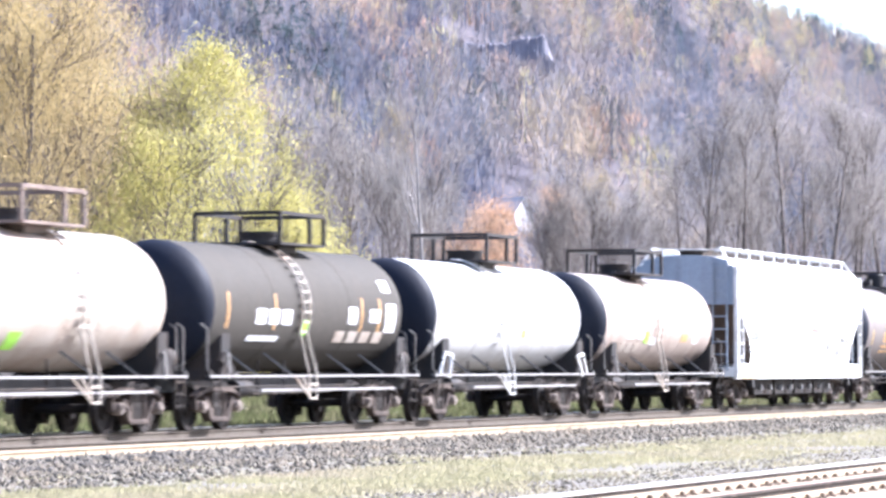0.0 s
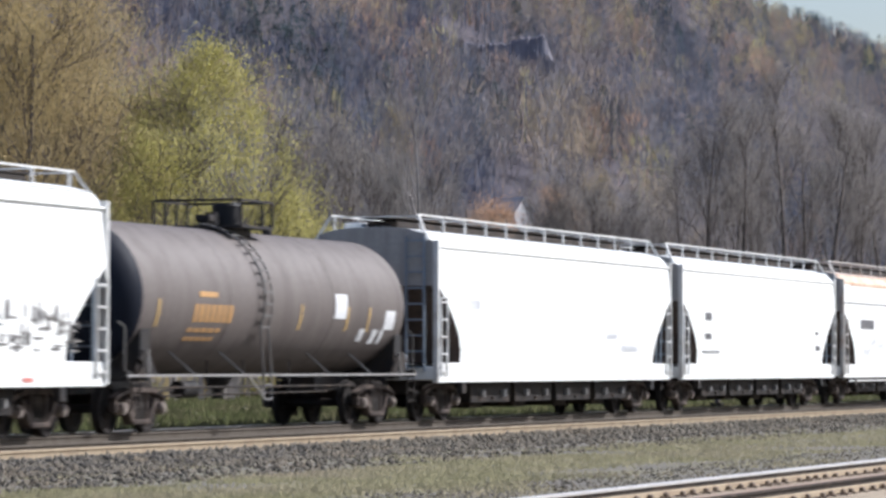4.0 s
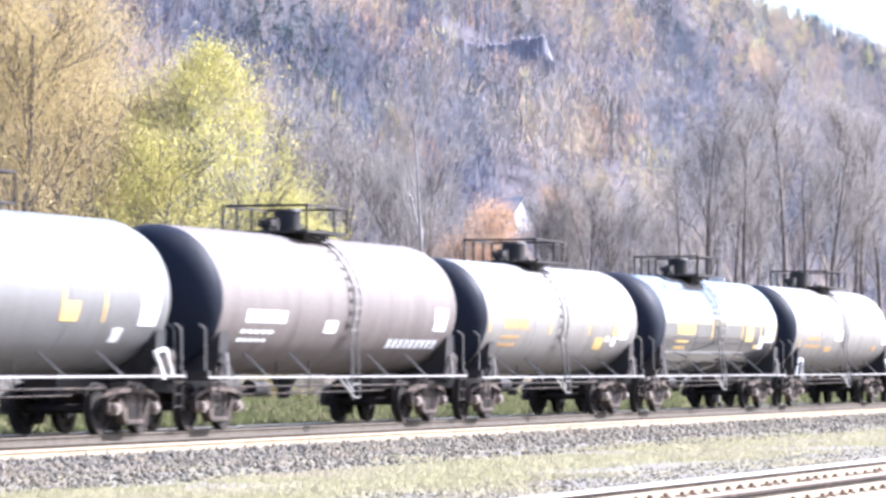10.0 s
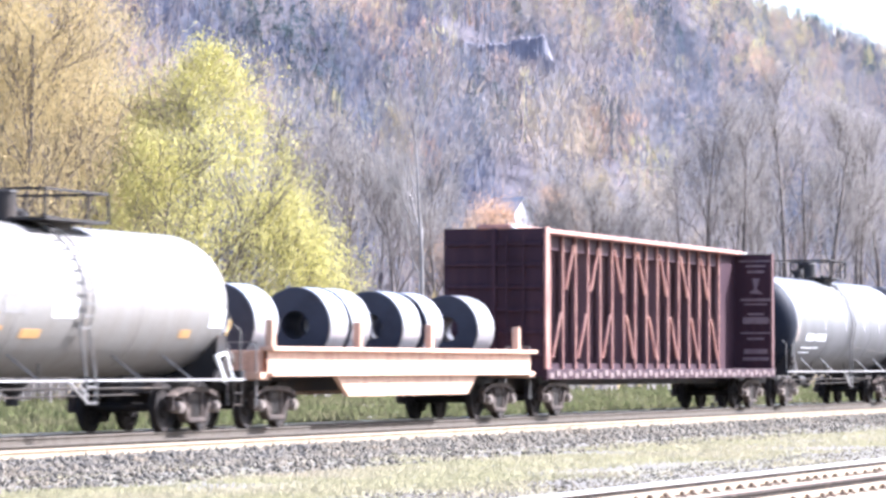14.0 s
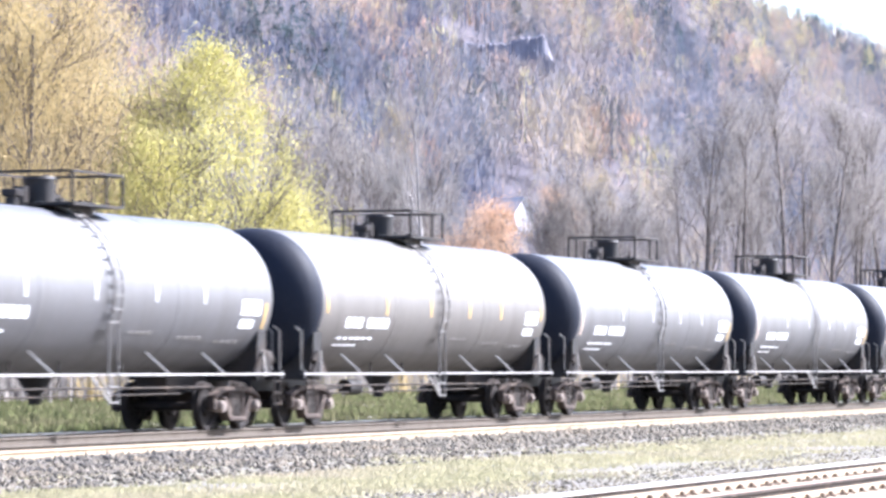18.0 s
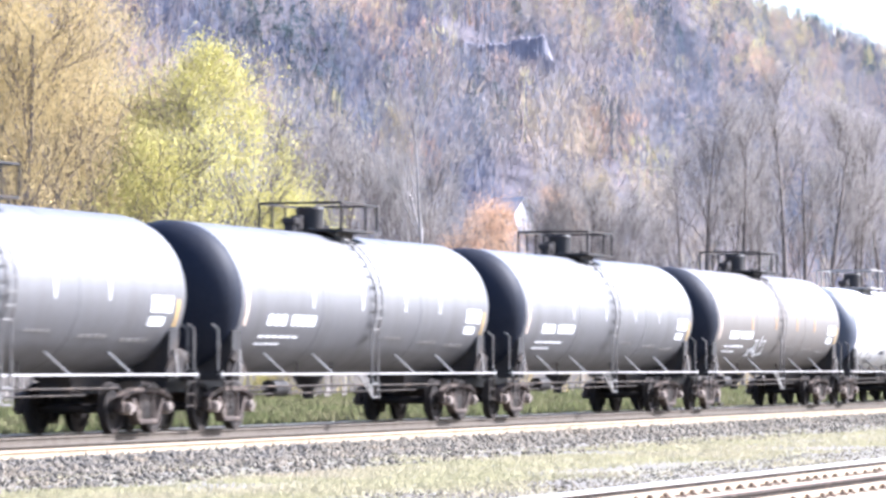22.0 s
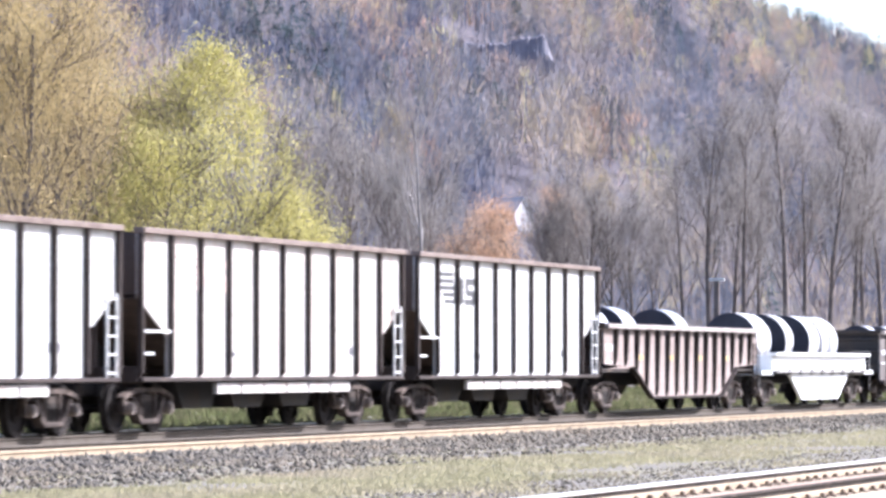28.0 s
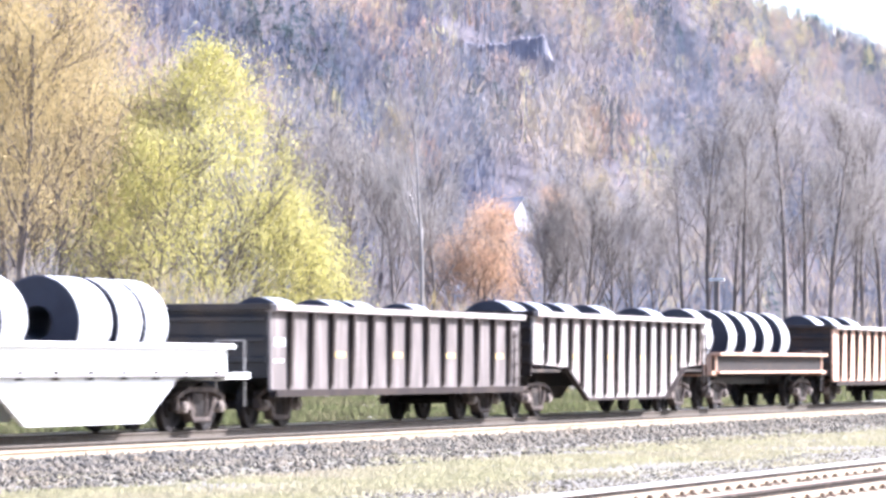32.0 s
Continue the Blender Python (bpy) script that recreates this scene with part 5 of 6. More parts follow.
ride(14, tank_car("silver tank car with faded orange stencil", L(14), 1.36, 2.38, M_SILVER, M_SHADEEND, sill=0.97, dome_x=-0.5, plat_x=0.7, rail_len=2.7, rail_h=0.56, ladder_x=0.05, stub_white=True,
                  marks=[(M_ORANGEMARK, "faded orange stencil", bars(-5.0, -3.3, 2.05, 2.15, 5, 0.3) + bars(-5.2, -3.0, 1.82, 1.90, 7, 0.3) + [(-2.3, -1.5, 1.7, 1.85), (4.6, 5.1, 1.75, 1.9)]), (M_HANDRAIL, "grey patch", [(-3.2, -2.2, 2.1, 2.45)]),
                         (M_LETTER, "white panel", [(-1.2, -0.2, 2.05, 2.4), (5.9, 6.6, 1.95, 2.3)]), (M_YELLOW, "orange reflective tape", tapes([-6.0, 6.9], 1.6, 2.1))]))
c15 = coil_car("faded orange coil car with end stakes", L(15), M_ORANGE, "mid", [-8.5, -3.5, 1.1, 7.4], gussets=0, deck=1.54, low=0.60)
ride(15, c15, [coil(x, 0.80, w, 2.09, M_COIL, False, "grey steel coil on an orange coil car") for x, w in ((-7.05, 1.3), (-2.85, 1.1), (-1.5, 1.2), (1.8, 1.2), (3.4, 1.15), (7.1, 1.25))])
ride(16, centerbeam("maroon centerbeam flatcar with bulkheads and pale braces", L(16)))
BT = [(M_LETTER, "white stencil lettering", bars(-6.0, -4.9, 2.02, 2.24, 3, 0.3) + bars(-4.7, -3.3, 2.02, 2.24, 5, 0.35) + bars(-6.2, -4.0, 1.78, 1.83, 6, 0.3) + bars(-6.2, -4.8, 1.64, 1.68, 5, 0.3)), (M_HANDRAIL, "faint grey stencil", bars(1.1, 2.2, 1.80, 1.85, 4) + bars(3.4, 4.7, 1.72, 1.78, 4) + bars(5.3, 6.6, 1.66, 1.72, 4)),
      (M_LETTER, "white data panel", bars(6.2, 7.2, 2.2, 2.5, 2, 0.1) + bars(6.2, 7.2, 1.95, 2.12, 1)), (M_PEACH, "faded peach end tape", [(-7.25, -7.14, 2.0, 2.7)]), (M_YELLOW, "yellow end tape", [(7.38, 7.48, 1.95, 2.45)]),
      (M_LETTER, "white reflective tape", tapes([-3.6, -0.7, 2.0, 4.3], 2.38, 2.80, 0.05))]
t17 = tank_car("grey-black tank car with white stencil and top platform", L(19), 1.50, 2.54, M_BLACKTANK, M_SHADEEND, sill=1.07, wrap=0.18, dome_x=0.15, plat_x=0.65, rail_len=2.2, rail_h=0.62, ladder_x=0.05, marks=BT)
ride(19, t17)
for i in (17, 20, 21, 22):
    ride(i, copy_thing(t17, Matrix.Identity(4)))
ride(18, tank_car("warm grey tank car with orange end tape and white stencil", L(19), 1.50, 2.54, M_WARMTANK, M_SHADEEND, sill=1.07, wrap=0.18, dome_x=0.15, plat_x=0.65, rail_len=2.2, rail_h=0.62, ladder_x=0.05,
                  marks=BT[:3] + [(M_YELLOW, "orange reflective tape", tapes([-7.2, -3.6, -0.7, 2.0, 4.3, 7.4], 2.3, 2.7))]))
ride(23, tank_car("dusty brown-grey tank car with white spray-paint marks", L(23), 1.50, 2.54, M_BROWNBLACK, M_SHADEEND, sill=1.07, wrap=0.18, dome_x=0.15, plat_x=0.65, rail_len=2.2, rail_h=0.62, ladder_x=0.05,
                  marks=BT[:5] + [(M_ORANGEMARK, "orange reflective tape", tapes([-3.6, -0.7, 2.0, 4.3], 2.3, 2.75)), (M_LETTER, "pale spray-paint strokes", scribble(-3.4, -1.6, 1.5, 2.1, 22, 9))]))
ride(24, tank_car("white tank car with dark blue end", L(24), 1.42, 2.42, M_TWHITE, M_BLUEEND, sill=1.06, wrap=0.42, dome_x=0.6, plat_x=0.3, rail_len=2.0, rail_h=0.66, ladder_x=0.0, rail_paint=M_STAY, ladder_paint=M_HANDRAIL,
                  marks=[(M_LADDER, "dark spill stain", scribble(-4.6, -1.6, 1.18, 1.55, 26, 31) + scribble(1.4, 4.6, 1.18, 1.62, 30, 32)), (M_DARKLETTER, "small dark stencil", bars(-0.7, 0.1, 1.62, 1.74, 3))]))
def emblem(paint):
    """A plain emblem on the side: a stack of bars, a slanting block and two hooked blocks."""
    stack = [(-5.35 + 0.10 * k, -4.35, 3.22 - 0.15 * k, 3.31 - 0.15 * k) for k in range(5)]
    blocks = [(-4.30, -4.10, 2.62, 3.05), (-4.05, -3.85, 2.72, 3.15), (-3.80, -3.60, 2.62, 3.20), (-3.45, -2.85, 3.05, 3.20), (-3.45, -3.25, 2.85, 3.05), (-3.40, -2.80, 2.80, 2.93), (-3.00, -2.80, 2.68, 2.82), (-3.50, -2.85, 2.60, 2.73)]
    return [(paint, "faded emblem of bars and blocks", stack + blocks),
            (M_DARKLETTER, "small stencil lettering", bars(3.9, 4.5, 1.45, 1.62, 2) + bars(-2.9, -2.3, 1.4, 1.5, 2))]


M_EMBLEM = mat("faded_dark_emblem_paint", (0.055, 0.055, 0.058), 0.6, (0.13, 0.125, 0.12), 4, 0.5, bump=0)
M_PINKMARK = mat("faded_pink_paint", (0.60, 0.46, 0.40), 0.6, (0.66, 0.58, 0.53), 4, 0.5, bump=0)
ride(25, open_hopper("silver open-top hopper car with dark emblem", L(25), emblem(M_EMBLEM)))
ride(26, open_hopper("silver open-top hopper car with faded pink emblem", L(26), emblem(M_PINKMARK), M_HOPPINK))
ride(27, open_hopper("pale silver open-top hopper car with dark emblem", L(27), emblem(M_EMBLEM)))


def coils(spots, r, z, label, wrapped=False):
    return [coil(x, r, w, z, M_WRAP if wrapped else M_COIL, wrapped, label) for x, w in spots]


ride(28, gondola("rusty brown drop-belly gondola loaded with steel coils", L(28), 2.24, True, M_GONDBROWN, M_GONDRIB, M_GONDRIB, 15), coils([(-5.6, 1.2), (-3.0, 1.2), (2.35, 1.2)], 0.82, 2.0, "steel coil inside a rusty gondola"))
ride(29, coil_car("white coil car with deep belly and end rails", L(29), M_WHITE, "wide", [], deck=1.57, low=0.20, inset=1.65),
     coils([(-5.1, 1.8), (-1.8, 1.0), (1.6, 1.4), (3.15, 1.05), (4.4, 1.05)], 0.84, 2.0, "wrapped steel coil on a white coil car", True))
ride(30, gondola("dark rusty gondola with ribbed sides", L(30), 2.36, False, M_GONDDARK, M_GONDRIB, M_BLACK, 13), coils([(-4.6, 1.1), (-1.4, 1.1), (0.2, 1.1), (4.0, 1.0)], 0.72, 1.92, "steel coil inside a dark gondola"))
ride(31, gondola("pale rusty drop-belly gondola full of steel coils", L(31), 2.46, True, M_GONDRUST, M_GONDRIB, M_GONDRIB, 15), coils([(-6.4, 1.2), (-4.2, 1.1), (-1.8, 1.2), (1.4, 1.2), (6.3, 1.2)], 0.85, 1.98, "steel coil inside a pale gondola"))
ride(32, coil_car("orange coil car with thin side sill", L(32), M_ORANGE, None, [], deck=1.55, gussets=0, web=M_WHEEL), coils([(-5.2, 1.0), (-2.4, 0.9), (-0.2, 1.0), (2.0, 1.0), (4.2, 1.0)], 0.82, 2.05, "wrapped steel coil on an orange coil car", True))
ride(33, gondola("reddish gondola loaded with steel coils", L(33), 2.46, False, M_ORANGE, M_GONDRIB, M_BLACK, 13), coils([(-6.2, 1.2), (-3.6, 1.1), (-0.8, 1.1)], 0.82, 2.05, "steel coil inside a reddish gondola"))


# ---------------------------------------------------------------- it moves
def run(t):
    """Metres that the train has gone at t seconds, counted from 16 s: it slows a little."""
    u = t - 16.0
    return 14.85 * (u - 0.00281 * u * u / 2 - 6.5e-5 * u ** 3 / 3)


def motions():
    for ob, mid in TRAIN:
        walk(ob, [(t, pose(mid - run(t), TRACK_TRAIN, 0.004)) for t in (0, 4, 8, 12, 16, 20, 24, 28, 32)])
    # wheels and axles turn as the train rolls; those in the same place on their bogie share the keys
    turns = {}
    for ob in [o for car, mid in TRAIN for o in car.children_recursive]:
        if not ob.name.startswith(("wheel", "axle")):
            continue
        spot = (round(ob.location.x, 2), round(ob.location.y, 2))
        if spot not in turns:
            x, y, z = ob.location
            walk(ob, [(k / 30, pose(x, y, z, 0, -math.degrees(run(k / 30) / 0.457) % 360, 0)) for k in range(0, 961)])
            turns[spot] = ob
        else:
            ob.rotation_mode = "QUATERNION"
            first = turns[spot].animation_data
            ob.animation_data_create().action = first.action
            ob.animation_data.action_slot = first.action_slot

# ---------------------------------------------------------------- woods
def tube_tree(seed, height, spread, trunk_r, levels=4, kids=(5, 4, 4), lean=0.0, first=0.3, slim=1.0):
    """Limbs of a bare tree as rings of four: returns vertices, quads and the twig tips with their directions."""
    rng = np.random.default_rng(seed)
    verts, faces, tips = [], [], []

    def limb(p, d, length, r, level):
        steps = 4 if level < 2 else 3
        base = len(verts)
        q, dirn = np.array(p, float), np.array(d, float)
        pts = []
        for i in range(steps + 1):
            rr = r * (1 - 0.75 * i / steps) if level else r * (1 - 0.8 * i / steps)
            a = np.cross(dirn, (0.3, 0.9, 0.1))
            a /= np.linalg.norm(a) + 1e-9
            b = np.cross(dirn, a)
            for k in range(4):
                t = math.pi / 2 * k
                verts.append(q + (a * math.cos(t) + b * math.sin(t)) * max(rr, 0.012))
            pts.append((q.copy(), dirn.copy()))
            if i < steps:
                q = q + dirn * length / steps
                dirn = dirn + rng.normal(0, 0.045 if level == 0 else 0.20, 3) + np.array((0, 0, 0.06 * level))
                dirn /= np.linalg.norm(dirn)
        for i in range(steps):
            for k in range(4):
                o = base + i * 4
                faces.append((o + k, o + (k + 1) % 4, o + 4 + (k + 1) % 4, o + 4 + k))
        if level == levels - 2:
            tips.append((pts[2][0], pts[2][1], length))
        if level >= levels - 1:
            tips.append((pts[-1][0], pts[-1][1], length))
            tips.append((pts[-2][0], pts[-2][1], length))
            return
        n = kids[min(level, len(kids) - 1)] + int(rng.integers(0, 3))
        for j in range(n):
            f = first + (1 - first) * (j + rng.random()) / n if level == 0 else 0.25 + 0.75 * (j + rng.random()) / n
            idx = min(f * steps, steps - 1e-3)
            i = int(idx)
            pos = pts[i][0] + (pts[i + 1][0] - pts[i][0]) * (idx - i)
            az = rng.random() * 2 * math.pi
            out = np.array((math.cos(az), math.sin(az), 0))
            nd = pts[i][1] * (0.55 if level == 0 else 0.7) + out * spread * (1.0 if level == 0 else 0.75) + np.array((0, 0, 0.25))
            nd /= np.linalg.norm(nd)
            limb(pos, nd, length * (slim * (0.52 - 0.30 * f) if level == 0 else 0.58) * rng.uniform(0.8, 1.15), r * (1 - 0.75 * f) * 0.55 * (slim ** 1.4 if level == 0 else 1.0), level + 1)

    limb((0, 0, -0.3), (lean, 0, 1), height, trunk_r, 0)
    return np.array(verts), np.array(faces), tips


def slivers(points, dirs, length, width, rng, out=None):
    """Thin triangles at the points, along the directions."""
    n = len(points)
    side = rng.normal(0, 1, (n, 3)) if out is None else np.cross(out, dirs)
    side -= dirs * (side * dirs).sum(1, keepdims=True)
    side /= np.linalg.norm(side, axis=1, keepdims=True) + 1e-9
    ln = (length * rng.uniform(0.6, 1.3, n))[:, None]
    w = (width * rng.uniform(0.6, 1.3, n))[:, None]
    a = points - side * w
    b = points + side * w
    c = points + dirs * ln + side * w * rng.uniform(-0.5, 0.5, (n, 1))
    v = np.stack([a, b, c], 1).reshape(-1, 3)
    return v, np.arange(n * 3).reshape(-1, 3)


def make_tree(name, label, seed, height, spread, trunk_r, bark, crown_mat, per_tip, leaf_len, leaf_w, scatter, up=0.4, lean=0.0, levels=4, kids=(6, 4, 4), first=0.3, top=None, fill=0, girth=5.0, slim=1.0):
    root = tagged(new(name), label, "tree", group="trees beyond the tracks")
    v, f, tips = tube_tree(seed, height, spread, trunk_r, levels, kids, lean, first, slim)
    grow = (top - 0.5) / max(t[0][2] for t in tips) if top else 1.0
    v = v * grow
    tips = [(t[0] * grow, t[1], t[2]) for t in tips]
    me = raw_mesh("trunk", v, f, bark)
    part("trunk", me, None, root)
    rng = np.random.default_rng(seed + 99)
    P = np.repeat(np.array([t[0] for t in tips]), per_tip, 0) + rng.normal(0, scatter, (len(tips) * per_tip, 3))
    D = np.repeat(np.array([t[1] for t in tips]), per_tip, 0) + rng.normal(0, 0.7, (len(tips) * per_tip, 3)) + np.array((0, 0, up))
    D /= np.linalg.norm(D, axis=1, keepdims=True)
    if fill:
        # sprays of leaves that fill a ragged cone
        k = fill // 60
        u = rng.random(k) ** 1.35
        rad = girth * np.minimum(1.0, (u + 0.08) * 3.5) * (1 - u) ** 0.72 * np.sqrt(rng.random(k)) + 0.25
        az = rng.random(k) * 2 * math.pi
        C = np.stack([rad * np.cos(az), rad * np.sin(az), 0.8 + u * (top - 1.2)], -1)
        fill = k * 60
        P = np.concatenate([P, np.repeat(C, 60, 0) + rng.normal(0, 1.0, (fill, 3)) * np.repeat(rng.uniform(0.2, 0.5, k), 60)[:, None] * np.array((1, 1, 1.4))])
        F = rng.normal(0, 0.7, (fill, 3)) + np.array((0, 0, up))
        D = np.concatenate([D, F / np.linalg.norm(F, axis=1, keepdims=True)])
    P[:, 2] = np.maximum(P[:, 2], 0.4)
    mid = np.array((0, 0, P[:, 2].mean() * 0.9))
    out = P - mid
    out = out / np.linalg.norm(out, axis=1, keepdims=True) * 0.6 + rng.normal(0, 1.0, P.shape)
    D -= out * ((D * out).sum(1) / (out * out).sum(1))[:, None]
    D /= np.linalg.norm(D, axis=1, keepdims=True)
    v, f = slivers(P, D, leaf_len, leaf_w, rng, out)
    part("crown", raw_mesh("crown", v, f, crown_mat), None, root)
    return root


def stand(tree, px, d, scale=1.0, turn=0.0):
    x = toward(px, d)
    tree.matrix_basis = pose(x, d, float(hill_height(np.array(x), np.array(d))), 0, 0, turn) @ Matrix.Scale(scale, 4)
    return tree


# nearest: the yellow-green tree and its tan neighbours
stand(make_tree("leafing_tree", "broad conical tree in fresh yellow-green young leaf", 11, 11.6, 0.8, 0.24, M_BARK, M_LEAFYELLOW, 5, 0.16, 0.036, 0.5, kids=(16, 6, 5), first=0.08, top=16.8, fill=42000, girth=9.8, up=1.1), 362, 68, 1.0)
stand(make_tree("leafing_tree", "yellow-green young tree beside a larger one", 12, 6.6, 1.0, 0.16, M_BARK, M_LEAFYELLOW, 7, 0.15, 0.032, 0.5, kids=(13, 6, 5), first=0.08, top=10.5, fill=20000, girth=4.6), 510, 66, 1.0)
stand(make_tree("leafing_tree", "yellow-green young tree beside a larger one", 13, 8.6, 0.9, 0.18, M_BARK, M_LEAFYELLOW, 7, 0.15, 0.034, 0.5, kids=(13, 5, 5), first=0.08, top=12.4, fill=10000, girth=4.6), 265, 67, 1.0)
tan = make_tree("budding_tree", "tall tree with tan-yellow spring buds", 21, 15.0, 0.55, 0.26, M_BARK, M_TWIGTAN, 24, 0.17, 0.030, 0.8, kids=(16, 5, 4), first=0.22, top=20.5, up=1.0, slim=0.72)
stand(tan, 112, 74)
for px, d, s, a in ((12, 78, 1.0, 80), (60, 92, 1.05, 150), (175, 88, 0.98, 220), (-60, 74, 1.0, 300), (235, 100, 0.88, 10), (30, 66, 0.92, 200)):
    stand(copy_thing(tan, Matrix.Identity(4)), px, d, s, a)
stand(make_tree("pale_tree", "tall leafless tree with whitish bark and limbs", 36, 15.0, 0.42, 0.20, M_PALEBARK, M_TWIG, 2, 0.6, 0.02, 0.4, kids=(9, 4, 3), first=0.35, top=20.4), 747, 68)
bare = [make_tree("bare_tree", "tall leafless tree with fine grey-brown twigs", 31 + k, 14.6, 0.46, 0.22, M_BARK, M_TWIG, 4, 0.8, 0.022, 0.5, kids=(10, 5, 4), first=0.35, top=21.0) for k in range(3)]
spots = [(770, 90, 0.9, 0), (560, 98, 1.0, 40), (620, 92, 0.95, 100), (670, 105, 1.0, 160), (700, 88, 0.86, 70), (800, 96, 0.82, 200), (850, 112, 0.8, 10), (640, 118, 1.05, 300), (520, 110, 1.1, 250), (760, 120, 0.95, 33),
         (965, 86, 0.80, 0), (1000, 84, 0.82, 60), (1040, 82, 0.86, 120), (1080, 90, 0.84, 200), (982, 100, 0.8, 250), (1120, 86, 0.78, 10), (1160, 95, 0.85, 80), (870, 116, 0.78, 140)]
for k, (px, d, s, a) in enumerate(spots):
    stand(bare[k] if k < 3 else copy_thing(bare[(k * 7) % 3], Matrix.Identity(4)), px, d, s, a)
tall = [make_tree("straight_tree", "straight tall leafless tree with a dark trunk", 41 + k, 19.0, 0.34, 0.29, M_BARK, M_TWIG, 7, 0.6, 0.018, 0.6, kids=(14, 4, 3), first=0.3, top=22.0, slim=0.58) for k in range(3)]
spots = [(1255, 72, 0.93, 0), (1300, 75, 0.9, 50), (1318, 70, 0.92, 110), (1392, 69, 1.04, 230), (1425, 74, 0.95, 290), (1470, 70, 1.0, 20), (1512, 72, 1.05, 140), (1528, 69, 0.98, 10),
         (1560, 70, 1.0, 200), (1210, 84, 0.85, 260), (1345, 88, 0.95, 15)]
for k, (px, d, s, a) in enumerate(spots):
    stand(tall[k] if k < 3 else copy_thing(tall[(k * 5) % 3], Matrix.Identity(4)), px, d, s * 1.1, a)
orange = stand(make_tree("orange_tree", "small rounded tree with pale orange buds", 51, 8.0, 0.7, 0.14, M_BARK, M_LEAFORANGE, 26, 0.18, 0.045, 0.6, kids=(11, 5, 4), first=0.2, top=14.8), 855, 92, 1.0)
for px, d, s, a in ((988, 150, 1.0, 70),):
    stand(copy_thing(orange, Matrix.Identity(4)), px, d, s, a)
for px, d, s, a in ((1060, 152, 0.74, 40), (700, 165, 0.75, 260)):
    stand(copy_thing(tan, Matrix.Identity(4)), px, d, s, a)


def clump_woods(name, label, material, trees, tri, size, width, seed, conifer=False):
    """Many far trees in one mesh: upright slivers that fill uneven crowns over thin trunks."""
    rng = np.random.default_rng(seed)
    n = len(trees)
    base = np.repeat(trees[:, :3], tri, 0)
    h = np.repeat(trees[:, 3], tri)
    u = rng.random(n * tri)
    if conifer:
        z = u ** 0.8
        rad = (1 - z) * 0.20 * h
    else:
        z = 0.12 + 0.88 * u
        rad = 0.24 * h * np.sin(np.clip(z, 0, 1) ** 0.8 * math.pi * 0.94) ** 0.7
    az = rng.random(n * tri) * 2 * math.pi
    rr = rad * np.sqrt(rng.uniform(0.25, 1.0, n * tri))
    P = base + np.stack([rr * np.cos(az), rr * np.sin(az), z * h], -1)
    D = np.stack([np.cos(az) * 0.45, np.sin(az) * 0.45, np.full(n * tri, -0.2 if conifer else 1.3)], -1) + rng.normal(0, 0.20, (n * tri, 3))
    D /= np.linalg.norm(D, axis=1, keepdims=True)
    v, f = slivers(P, D, size, width, rng)
    # trunks
    tp = np.repeat(trees[:, :3], 1, 0)
    tv, tf = slivers(tp, np.tile(np.array((0.0, 0.0, 1.0)), (n, 1)), trees[:, 3].mean() * 0.9, 0.16, rng)
    me = raw_mesh(name, np.concatenate([v, tv]), np.concatenate([f, tf + len(v)]), material)
    tagged(new(name, me), label, "woods", kind="stuff")


